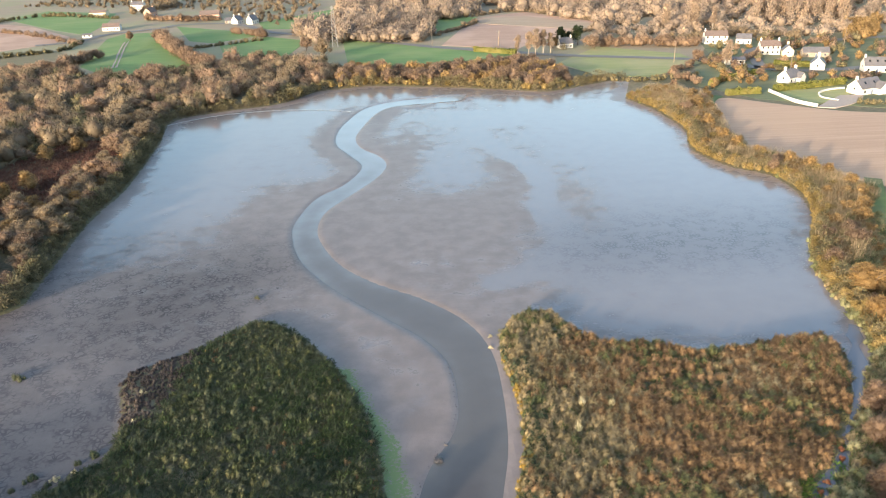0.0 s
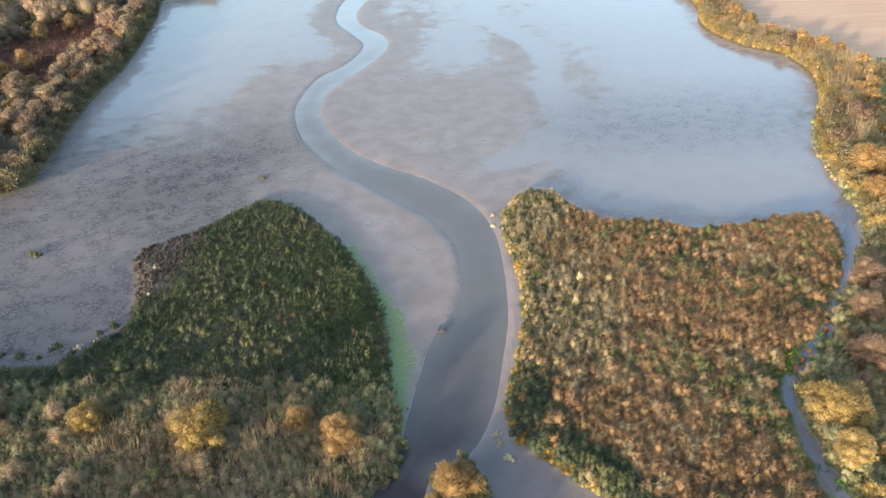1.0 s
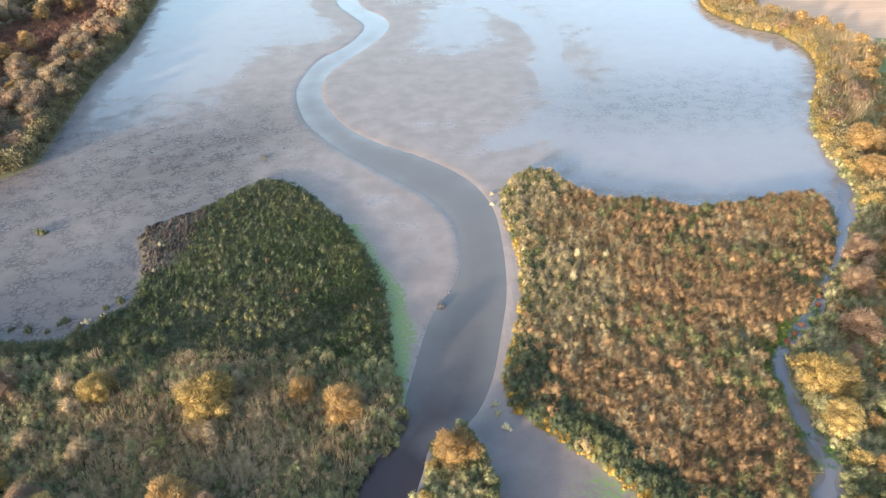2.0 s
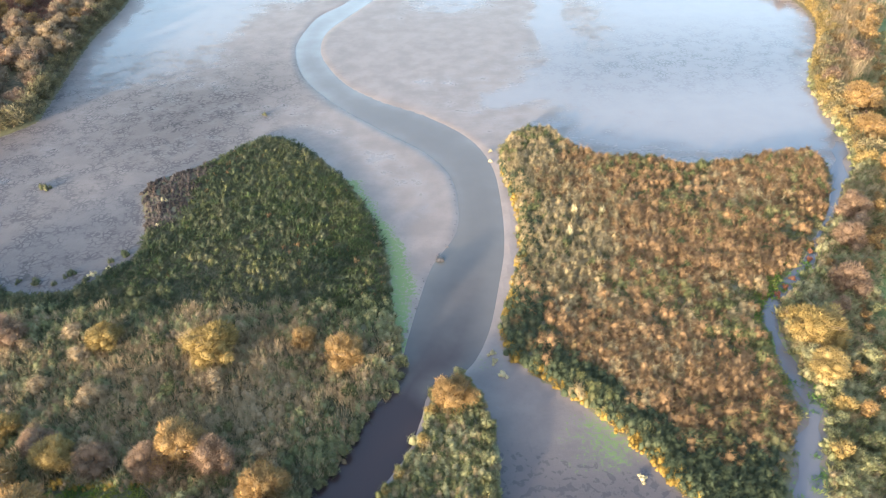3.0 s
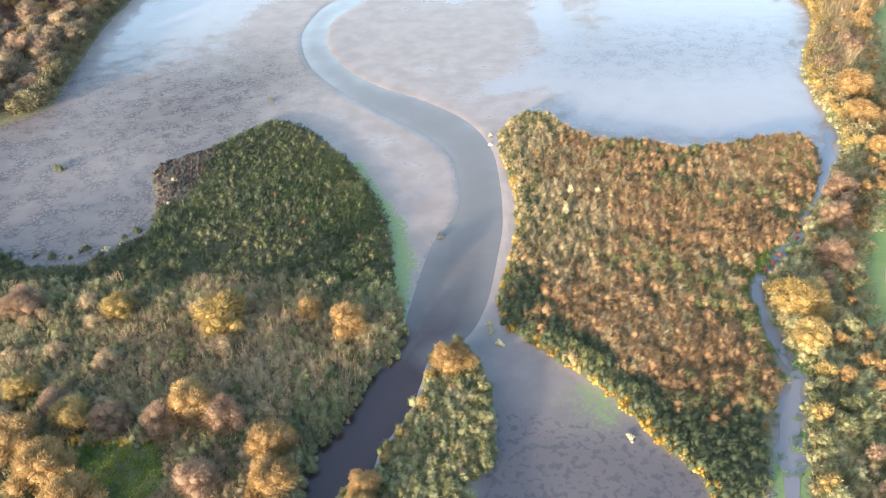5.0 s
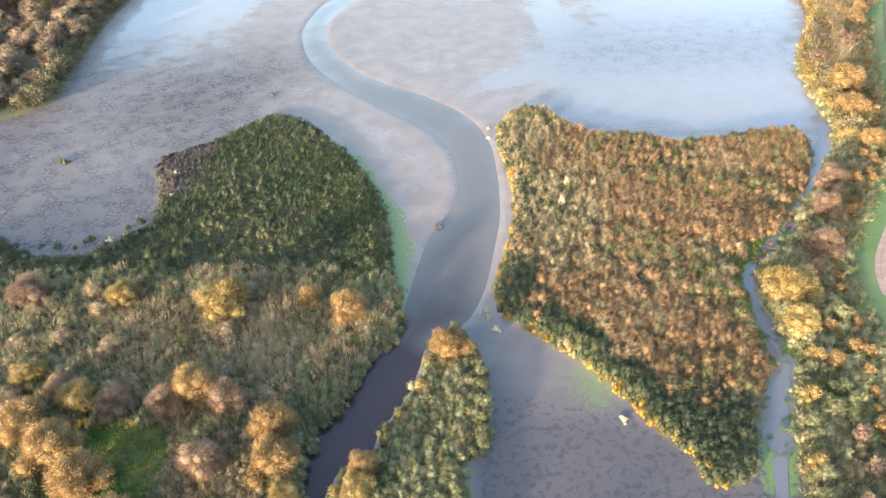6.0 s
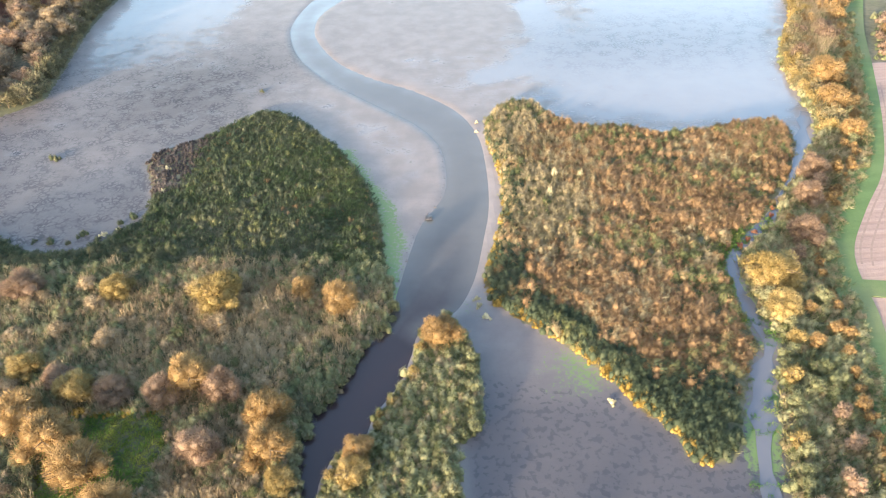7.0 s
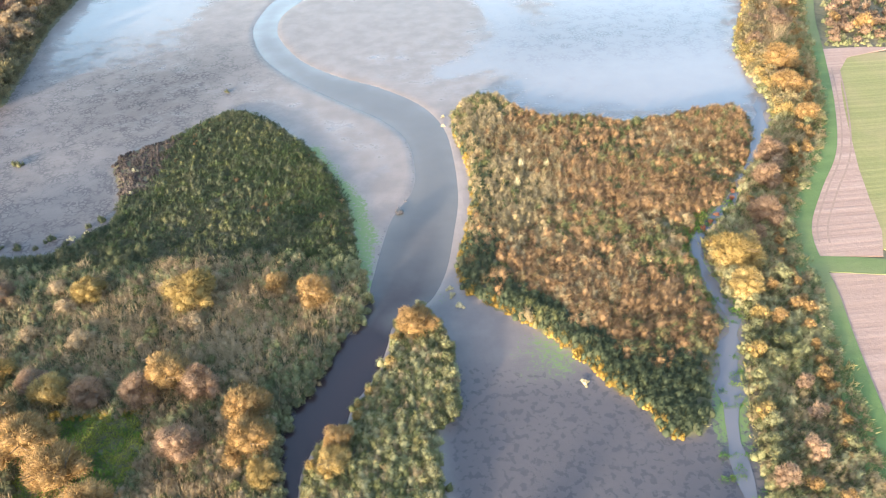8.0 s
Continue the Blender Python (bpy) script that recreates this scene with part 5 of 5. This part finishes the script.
SHADE_WOOD = [(-175, 0, 17), (-110, 0, 17), (-94, 0, 16), (-80, 0, 7), (-56, -2, 5.5), (-33, -6, 5.5), (-5, -8, 6), (25, -12, 6)]
south_x, south_y, south_h = (np.array(q, dtype=float) for q in zip(*SHADE_WOOD))
south_spots = [(x, np.interp(x, south_x, south_y) + far.uniform(-9, 2), BANK) for x in np.arange(-178, 28, 2.0)]
for low, high in ((-180, -125), (-125, -94), (-94, -68), (-68, -40), (-40, 30)):
    tall = float(np.interp((low + high) / 2, south_x, south_h)) / 6.5
    scatter("south_wood", [s for s in south_spots if low <= s[0] < high], SOUTH, LEAF["brown"], "unseen brown wood added on the south side to cast shadows", "wood", far, (tall * 0.8, tall * 1.0))
HEDGES = [
    ([(-147, 430), (-116, 365), (-92, 324)], ROUND, "russet", 3.0, (0.9, 1.15)), ([(-190, 342), (-172, 346), (-166, 356), (-161, 374)], ROUND, "russet", 3.2, (0.7, 1.0)),
    ([(-230, 378), (-194, 398), (-189, 410), (-192, 431)], SHRUB, "olive", 2.4, (0.7, 1.1)), ([(-290, 500), (-240, 471), (-189, 422)], SHRUB, "russet", 2.4, (0.7, 1.1)),
    ([(-300, 515), (-278, 567), (-209, 537)], SHRUB, "olive", 3.0, (0.7, 1.2)), ([(-120, 390), (-105, 401), (-86, 412)], SHRUB, "olive", 2.4, (0.6, 1.0)),
    ([(-184, 522), (-153, 506), (-131, 508)], ROUND, "russet", 4.0, (0.6, 0.9)), ([(-110, 446), (-85, 420)], ROUND, "russet", 3.4, (0.5, 0.8)),
    ([(79, 351), (98, 350), (128, 341)], ROUND, "russet", 3.0, (0.6, 1.0)), ([(7, 404), (26, 432), (33, 455)], SHRUB, "brown", 2.4, (0.7, 1.2)),
    ([(34, 476), (66, 492), (108, 424)], SHRUB, "brown", 2.6, (0.7, 1.3)), ([(100, 412), (72, 382)], SHRUB, "brown", 2.6, (0.6, 1.0)),
    ([(64, 280), (76, 275), (98, 276), (106, 280)], SHRUB, "olive", 1.8, (0.6, 0.9)), ([(-34, 322), (-10, 313), (20, 318), (45, 330)], SHRUB, "brown", 2.2, (0.6, 1.0)),
    ([(97, 245), (103, 258), (112, 268), (118, 262)], ROUND, "orange", 3.6, (0.25, 0.45)), ([(100, 265), (96, 280), (112, 300), (126, 300)], ROUND, "russet", 4.6, (0.3, 0.6)),
    ([(118, 350), (128, 355), (155, 365), (180, 350)], ROUND, "brown", 4.5, (0.6, 0.9)), ([(130, 300), (160, 330), (190, 340)], SHRUB, "russet", 4.0, (0.8, 1.3)),
    ([(140, 228), (155, 224), (180, 214)], SHRUB, "olive", 2.0, (0.6, 0.9)), ([(150, 262), (165, 268), (178, 262)], SHRUB, "russet", 3.0, (0.7, 1.0)),
    ([(-207, 560), (-190, 600), (-215, 640)], ROUND, "brown", 6.0, (0.7, 1.0)),
]
for knots, shapes, leaf, gap, size in HEDGES:
    scatter("hedgerow", line_spots(knots, gap * 0.75), shapes, LEAF[leaf], "straggling " + {"russet": "russet", "hill": "brown", "brown": "grey-brown", "olive": "olive-green", "orange": "orange-brown"}[leaf] + " hedgerow between fields", "hedgerow", far, size)
for x, y, s in ((48.7, 338, 0.85), (51.7, 337, 0.95), (55.4, 339, 0.9), (59.2, 341, 0.75), (140, 385, 1.4), (129, 396, 1.1), (151, 387, 1.0), (121, 291, 0.9), (44, 341, 0.7), (-64, 402, 0.8)):
    plant("poplar", x, y, s, far)
for x, y, s in ((67, 358, 1.0), (75, 358, 1.05), (71, 361, 0.7)):
    plant("conifer", x, y, s, far)
for key, x, y, s in (("orange", 62, 352, 1.3), ("russet", 80, 345, 1.1), ("olive", 66, 347, 1.2), ("russet", 115, 306, 1.0), ("orange", 112, 270, 0.8), ("orange", 118, 262, 0.7), ("gold", 145, 268, 0.45),
                     ("russet", 126, 272, 0.7), ("olive", 160, 345, 2.0), ("russet", -164, 430, 0.9), ("orange", -105, 330, 0.8), ("russet", -57, 372, 1.2), ("brown", -46, 352, 1.5), ("orange", 30, 330, 0.6)):
    plant(key, x, y, s, far)


def box(bm, x0, y0, z0, x1, y1, z1):
    m = Matrix.LocRotScale(((x0 + x1) / 2, (y0 + y1) / 2, (z0 + z1) / 2), None, (x1 - x0, y1 - y0, z1 - z0))
    return bmesh.ops.create_cube(bm, size=1, matrix=m)["verts"]


WHITE = plain("white_render", (0.56, 0.54, 0.51), 0.8, vary=0.06)
CREAM = plain("cream_render", (0.62, 0.54, 0.4), 0.85, vary=0.1)
STONE = plain("granite_wall", (0.3, 0.25, 0.2), 0.9, vary=0.25)
PINK = plain("pink_stone_wall", (0.4, 0.26, 0.2), 0.9, vary=0.2)
SLATE = plain("slate", (0.12, 0.115, 0.125), 0.55, vary=0.2, scale=0.8)
RED_ROOF = plain("tile_roof", (0.14, 0.105, 0.095), 0.8, vary=0.2)
PANE = plain("window_glass", (0.02, 0.025, 0.03), 0.08)
TIMBER = plain("painted_timber", (0.6, 0.6, 0.58), 0.6)
DOOR_PAINT = plain("door_paint", (0.1, 0.14, 0.22), 0.5)
POLE_WOOD = plain("pole_wood", (0.2, 0.16, 0.12), 0.9)
STEEL = plain("galvanised_steel", (0.3, 0.29, 0.28), 0.6, 0.3)


def house(x, y, turn, w, d, eave, rise, label, walls=None, roof=None, chimneys=(-1, 1), cols=3, storeys=1, skylights=0, wing=None):
    """A gabled house: ridge along its own x, front towards its own -y."""
    walls, roof = walls or WHITE, roof or SLATE
    top = new("house")
    top.matrix_basis = pose(x, y, BANK + 0.05, 0, 0, turn) @ Matrix.Scale(0.74, 4)

    def shell(x0, y0, x1, y1, h, up, along_x=True):
        bm = bmesh.new()
        box(bm, x0, y0, -0.4, x1, y1, h)
        if along_x:
            ym = (y0 + y1) / 2
            tri = [(x0, y0, h), (x0, y1, h), (x0, ym, h + up), (x1, y0, h), (x1, y1, h), (x1, ym, h + up)]
        else:
            xm = (x0 + x1) / 2
            tri = [(x0, y0, h), (x1, y0, h), (xm, y0, h + up), (x0, y1, h), (x1, y1, h), (xm, y1, h + up)]
        v = [bm.verts.new(q) for q in tri]
        for f in ((0, 1, 2), (5, 4, 3), (0, 2, 5, 3), (1, 4, 5, 2)):
            bm.faces.new([v[k] for k in f])
        bmesh.ops.recalc_face_normals(bm, faces=bm.faces)
        part("wall", bm, walls, top)
        for side in (-1, 1):
            bm = bmesh.new()
            over, t = 0.3, 0.16
            if along_x:
                half = (y1 - y0) / 2
                a = [(x0 - 0.15, (y0 + y1) / 2 + side * (half + over), h - up * over / half + 0.02), (x1 + 0.15, (y0 + y1) / 2 + side * (half + over), h - up * over / half + 0.02),
                     (x1 + 0.15, (y0 + y1) / 2, h + up + 0.02), (x0 - 0.15, (y0 + y1) / 2, h + up + 0.02)]
            else:
                half = (x1 - x0) / 2
                a = [((x0 + x1) / 2 + side * (half + over), y0 - 0.15, h - up * over / half + 0.02), ((x0 + x1) / 2 + side * (half + over), y1 + 0.15, h - up * over / half + 0.02),
                     ((x0 + x1) / 2, y1 + 0.15, h + up + 0.02), ((x0 + x1) / 2, y0 - 0.15, h + up + 0.02)]
            lo = [bm.verts.new(q) for q in a]
            hi = [bm.verts.new((q[0], q[1], q[2] + t)) for q in a]
            bm.faces.new(hi)
            bm.faces.new(lo[::-1])
            for k in range(4):
                bm.faces.new((lo[k], lo[(k + 1) % 4], hi[(k + 1) % 4], hi[k]))
            bmesh.ops.recalc_face_normals(bm, faces=bm.faces)
            slab = part("roof", bm, roof, top)
            if skylights and along_x and side < 0:
                for k in range(skylights):
                    u = x0 + (x1 - x0) * (k + 0.7) / (skylights + 0.4)
                    bm = bmesh.new()
                    ang = math.atan2(up, (y1 - y0) / 2)
                    box(bm, -0.45, -0.6, -0.05, 0.45, 0.6, 0.08)
                    bm.transform(pose(u, (y0 + y1) / 2 - (y1 - y0) / 4, h + up / 2 + 0.2, math.degrees(ang)))
                    part("skylight", bm, PANE, slab)

    def opening(cx, cz, ww, hh, face=-1, kind_name="window"):
        """A window or door on the front, or on the gable towards its own -x."""
        turn_by = 0 if face == -1 else -90
        at = pose(cx, -d / 2, cz) if face == -1 else pose(-w / 2, cx, cz, 0, 0, turn_by)
        bm = bmesh.new()
        e = 0.09
        box(bm, -ww / 2 - e, -0.05, -hh / 2 - e, ww / 2 + e, 0.05, -hh / 2)
        box(bm, -ww / 2 - e, -0.05, hh / 2, ww / 2 + e, 0.05, hh / 2 + e)
        box(bm, -ww / 2 - e, -0.05, -hh / 2, -ww / 2, 0.05, hh / 2)
        box(bm, ww / 2, -0.05, -hh / 2, ww / 2 + e, 0.05, hh / 2)
        bm.transform(at)
        ob = part(kind_name, bm, TIMBER, top)
        bm = bmesh.new()
        box(bm, -ww / 2, -0.02, -hh / 2, ww / 2, 0.02, hh / 2)
        bm.transform(at)
        part("pane" if kind_name == "window" else "leaf", bm, PANE if kind_name == "window" else DOOR_PAINT, ob)

    shell(-w / 2, -d / 2, w / 2, d / 2, eave, rise)
    for s in range(storeys):
        for k in range(cols):
            cx = -w / 2 + w * (k + 0.5) / cols
            if s == 0 and k == cols // 2 and cols % 2:
                opening(cx, 1.05, 1.0, 2.1, -1, "door")
            else:
                opening(cx, 1.5 + s * 2.6, 1.0, 1.2)
    opening(0, 1.5 + 2.6 * (storeys - 1) + 1.0 * (storeys == 1), 0.9, 1.0, 1)
    for side in chimneys:
        bm = bmesh.new()
        cx = side * (w / 2 - 0.5)
        box(bm, cx - 0.4, -0.55, eave + rise - 1.2, cx + 0.4, 0.55, eave + rise + 1.1)
        box(bm, cx - 0.48, -0.62, eave + rise + 1.1, cx + 0.48, 0.62, eave + rise + 1.25)
        for dy in (-0.25, 0.25):
            bmesh.ops.create_cone(bm, cap_ends=True, segments=8, radius1=0.14, radius2=0.11, depth=0.35, matrix=Matrix.Translation((cx, dy, eave + rise + 1.42)))
        part("chimney", bm, walls, top)
    if wing:
        x0, x1, out, h, up = wing
        shell(x0, -d / 2 - out, x1, -d / 2 + 1.0, h, up, False)
    return tagged(top, label, "house", "houses of the hamlet")


HOUSES = [
    (67.8, 352.5, 12, 8.5, 6.5, 3.2, 3.2, "white cottage with slate roof and two tall chimneys"),
    (149.5, 317.5, -8, 11.0, 7.0, 5.0, 2.8, "two-storey white house with brown-grey roof"),
    (153.5, 283, 62, 9.0, 7.0, 3.2, 3.4, "white house with a tall gable and slate roof"),
    (133, 263, 30, 9.0, 7.0, 3.0, 3.4, "white house with crossed gables and slate roof"),
    (149.5, 243, 20, 13.0, 8.0, 3.0, 3.6, "large white bungalow with slate roof and wing"),
    (171.5, 275, -15, 12.0, 8.0, 3.6, 3.6, "white house with skylights in its slate roof"),
    (138, 349, -10, 14.0, 8.0, 5.0, 2.6, "big white farmhouse with plain gable"),
    (150, 345, -25, 9.0, 6.5, 3.4, 2.6, "white outbuilding beside the farmhouse"),
    (155, 311.5, 70, 7.0, 6.0, 3.4, 2.8, "small cream stone cottage"),
    (165, 308, -12, 14.0, 6.0, 2.8, 2.4, "long low barn with slate roof"),
    (127.5, 299, -8, 10.0, 5.0, 2.6, 1.2, "low white shed by the road"),
    (-192, 478, 4, 14.0, 7.0, 3.2, 2.6, "long white farmhouse beside the road"),
    (-212, 585, -6, 13.0, 8.0, 6.0, 3.0, "tall white house among trees"),
    (-190, 545, 70, 10.0, 8.0, 4.5, 3.4, "pinkish stone house with steep gable"),
    (-232, 560, 0, 16.0, 8.0, 3.5, 2.2, "long cream barn with brown roof"),
    (-143, 525, 2, 18.0, 8.0, 3.2, 3.0, "long brick-coloured barn with tile roof"),
    (-116, 486, 65, 8.0, 6.5, 3.4, 3.4, "white gabled house with slate roof"),
    (-106, 484, 60, 8.0, 6.5, 3.6, 3.6, "white gabled house with slate roof by a hedge"),
    (-122, 490, 10, 7.0, 5.0, 2.6, 2.2, "small stone outbuilding with slate roof"),
    (-196, 450, 10, 7.0, 4.0, 2.2, 1.0, "low white shed beside the road"),
]
STYLE = {8: dict(walls=CREAM, chimneys=(1,)), 9: dict(walls=STONE, chimneys=()), 10: dict(chimneys=(), cols=2), 1: dict(storeys=2, cols=4, roof=RED_ROOF), 6: dict(storeys=2, cols=4, chimneys=(-1,), roof=RED_ROOF),
         3: dict(wing=(1.0, 5.0, 2.0, 2.8, 2.2)), 4: dict(wing=(1.5, 7.0, 3.0, 2.8, 2.6), skylights=2, chimneys=(-1,)), 5: dict(skylights=3), 7: dict(chimneys=()), 11: dict(cols=5, chimneys=(), roof=RED_ROOF),
         12: dict(storeys=2, cols=4), 13: dict(walls=PINK, roof=RED_ROOF, chimneys=(1,)), 14: dict(walls=CREAM, roof=RED_ROOF, chimneys=()), 15: dict(walls=PINK, roof=RED_ROOF, chimneys=()), 18: dict(walls=STONE, chimneys=()), 19: dict(chimneys=(), cols=2)}
for i, row in enumerate(HOUSES):
    house(*row, **STYLE.get(i, {}))


def clipped_hedge(knots, half, h, label):
    """A trimmed hedge: a dense core with short sprays standing out of it."""
    line = curve_through(knots, 1.0)
    a, b = widened(line, half)
    n = len(line)
    core = np.concatenate([np.column_stack([p, np.full(n, z)]) for p, z in ((a, 0.0), (a, h), (b, h), (b, 0.0))])
    core[:, 2] += BANK
    f = [(k * n + i, (k + 1) * n + i, (k + 1) * n + i + 1, k * n + i + 1) for k in range(3) for i in range(n - 1)]
    f += [(0, n, 2 * n, 3 * n), (n - 1, 2 * n - 1, 3 * n - 1, 4 * n - 1)]
    top = new("hedge", array_mesh("hedge", core, f, LEAF["clipped"], {"clump": np.tile(far.uniform(size=n), 4)}))
    m = n * 34
    i = far.integers(n - 1, size=m)
    u = far.uniform(size=(m, 1))
    side = far.uniform(size=(m, 1))
    p = np.column_stack([a[i] * side + b[i] * (1 - side) + (line[i + 1] - line[i]) * u, np.full(m, h)])
    low = far.uniform(size=m) < 0.45
    p[low, :2] = b[i[low]] + (line[i[low] + 1] - line[i[low]]) * u[low]
    p[low, 2] = far.uniform(0, h, low.sum())
    p[:, 2] += BANK
    d = far.normal(size=(m, 3)) * 0.22
    d[:, 2] = np.abs(d[:, 2])
    e = np.cross(d, far.normal(size=(m, 3)))
    v = np.stack([p - e, p + e, p + d], axis=1).reshape(-1, 3)
    ob = new("foliage", array_mesh("foliage", v, np.arange(3 * m).reshape(-1, 3), LEAF["clipped"], {"clump": np.repeat(far.uniform(size=m), 3)}))
    ob.parent = top
    return tagged(top, label, "hedge")


scatter("field_scrub", flat_spots([(88, 117), (104, 115), (130, 108), (130, 138), (110, 146), (99, 138)], 3.0), SHRUB, LEAF["russet"], "rough brown scrub in the field's corner", "scrub", far, (0.5, 1.0))
scatter("field_scrub_grass", flat_spots([(87, 115), (104, 113), (130, 106), (130, 138), (110, 148), (98, 138)], 2.0), TUSSOCK, GRASS["sage"], "grey-green rough grass in the field's corner", "grass", far, (0.6, 1.1))
for x, y, s in ((98, 121, 1.0), (104, 119, 0.8), (95, 127, 0.6)):
    plant("orange", x, y, s, far)
clipped_hedge([(25, 352), (34, 346), (43, 340)], 1.0, 2.0, "long clipped yellow-green hedge beside the road")
clipped_hedge([(122, 250), (135, 253), (150, 257)], 1.2, 1.8, "clipped yellow-green garden hedge")
clipped_hedge([(104, 247), (110, 248), (116, 248)], 1.0, 1.8, "short clipped hedge at the field's corner")
clipped_hedge([(141, 293), (147, 290), (154, 288)], 1.0, 1.8, "clipped hedge before the cottages")
clipped_hedge([(104, 262), (112, 270), (128, 279)], 1.0, 1.4, "low green hedge along a garden")


def garden_wall(knots, half, h, label):
    line = curve_through(knots, 1.0)
    a, b = widened(line, half)
    n = len(line)
    v = np.concatenate([np.column_stack([p, np.full(n, BANK + z)]) for p, z in ((a, -0.2), (a, h), (b, h), (b, -0.2))])
    f = [(k * n + i, (k + 1) * n + i, (k + 1) * n + i + 1, k * n + i + 1) for k in range(3) for i in range(n - 1)]
    f += [(0, n, 2 * n, 3 * n), (n - 1, 2 * n - 1, 3 * n - 1, 4 * n - 1)]
    return tagged(new("garden_wall", array_mesh("garden_wall", v, f, WHITE)), label, "wall")


garden_wall([(119.8, 249.5), (120.3, 242.8), (121.6, 233.5), (125.3, 226.6)], 0.2, 1.1, "long white garden wall beside a field")
garden_wall([(134, 243), (137, 246), (141, 248), (146, 249)], 0.2, 0.8, "curved white wall round a lawn")
garden_wall([(134, 243), (132.6, 238), (135.5, 233)], 0.2, 0.6, "low curved white wall by a driveway")
GARDEN = make_field("garden_grass", (0.1, 0.125, 0.06), (0.15, 0.165, 0.08), (0.19, 0.17, 0.1), 0.4, 0.3, 0.3)
sheet("garden_grass", [(100, 262), (112, 303), (126, 322), (132, 352), (200, 362), (262, 352), (262, 240), (216, 194), (150, 219), (112, 240)], BANK + 0.07, GARDEN, "rough garden grass between the houses", "grass", False)
clear_of = lambda x, y: np.all([np.hypot(x - h[0], y - h[1] + 3) > 8.5 for h in HOUSES], axis=0) & (y > 258)
for kind, leaf in (("garden_shrubs", "orange"), ("garden_bushes", "olive"), ("garden_scrub", "russet")):
    scatter(kind, flat_spots([(104, 262), (114, 303), (128, 322), (134, 345), (200, 356), (220, 330), (200, 265), (160, 258)], 12.0, clear_of), SHRUB, LEAF[leaf], {"orange": "orange autumn shrubs in the gardens", "olive": "olive green garden bushes", "russet": "russet garden scrub by the lane"}[leaf], "shrubs", far, (0.7, 1.5))
sheet("lawn", [(120, 250), (134, 250), (147, 253), (142, 238), (134, 234), (126, 229), (122, 237)], BANK + 0.18, MEADOW, "mown garden lawn", "lawn")
sheet("driveway", [(125, 226), (130, 224), (143, 232), (147, 239), (140, 240), (132, 233)], BANK + 0.26, plain("gravel", (0.36, 0.3, 0.26), 0.9), "pale gravel driveway", "driveway")
drive = curve_through([(-141.8, 346), (-147, 364), (-153, 384), (-160, 408), (-164.8, 427)], 3.0)
DRIVE_RUT = plain("drive_ruts", (0.34, 0.28, 0.24), 0.9)
for line in widened(drive, 0.9 + 0.15 * wobble(drive[:, 0], drive[:, 1], 4.0)[:, None]):
    ribbon("driveway_rut", *widened(line, 0.4 + 0.2 * wobble(line[:, 0], line[:, 1], 3.0, 1.0)[:, None]), BANK + 0.26, DRIVE_RUT, "pale muddy rut of a farm drive", "driveway", 60)


def pole(x, y, h, label, arm=True):
    bm = bmesh.new()
    tube(bm, (0, 0, -0.5), (0, 0, h), 0.16, 0.1, 8)
    top = part("utility_pole", bm, POLE_WOOD)
    top.location = (x, y, BANK)
    if arm:
        bm = bmesh.new()
        box(bm, -0.9, -0.06, h - 0.5, 0.9, 0.06, h - 0.36)
        part("crossarm", bm, POLE_WOOD, top)
        for dx in (-0.8, 0, 0.8):
            bm = bmesh.new()
            tube(bm, (dx, 0, h - 0.36), (dx, 0, h - 0.12), 0.06, 0.04, 6)
            part("insulator", bm, WHITE, top)
    return tagged(top, label, "utility pole", "poles along the road")


for x, y, h in ((5.4, 370, 12), (37.1, 359, 8), (105.2, 307, 9), (189.8, 331, 10), (137, 271, 8)):
    pole(x, y, h, "tall wooden utility pole beside the road")


def pylon(x, y, h):
    top = new("pylon")
    top.location = (x, y, BANK)
    half = lambda z: 1.1 * (1 - z / h) + 0.3
    levels = [h * k / 9 for k in range(10)]
    for sx, sy in ((-1, -1), (1, -1), (1, 1), (-1, 1)):
        bm = bmesh.new()
        tube(bm, (sx * half(0), sy * half(0), -0.5), (sx * half(h), sy * half(h), h), 0.08, 0.05, 5)
        part("leg", bm, STEEL, top)
    corners = [(-1, -1), (1, -1), (1, 1), (-1, 1)]
    for lo, hi in zip(levels[:-1], levels[1:]):
        bm = bmesh.new()
        for k in range(4):
            (ax, ay), (bx, by) = corners[k], corners[(k + 1) % 4]
            p, q = half(lo), half(hi)
            tube(bm, (ax * p, ay * p, lo), (bx * q, by * q, hi), 0.028, 0.028, 4)
            tube(bm, (bx * p, by * p, lo), (ax * q, ay * q, hi), 0.028, 0.028, 4)
            tube(bm, (ax * q, ay * q, hi), (bx * q, by * q, hi), 0.028, 0.028, 4)
        part("bracing", bm, STEEL, top)
    for z, w in ((h - 0.6, 1.0), (h - 3.0, 1.4)):
        bm = bmesh.new()
        tube(bm, (-w, 0, z), (w, 0, z), 0.1, 0.1, 6)
        part("antenna_arm", bm, STEEL, top)
    return tagged(top, "slim grey lattice mast standing in a field", "mast")


pylon(-43.4, 380, 20)


# kinds that no place took
for key, kinds in KINDS.items():
    for k, ob in enumerate(kinds):
        if (key, k) not in used_kind:
            for child in list(ob.children):
                bpy.data.objects.remove(child)
            bpy.data.objects.remove(ob)
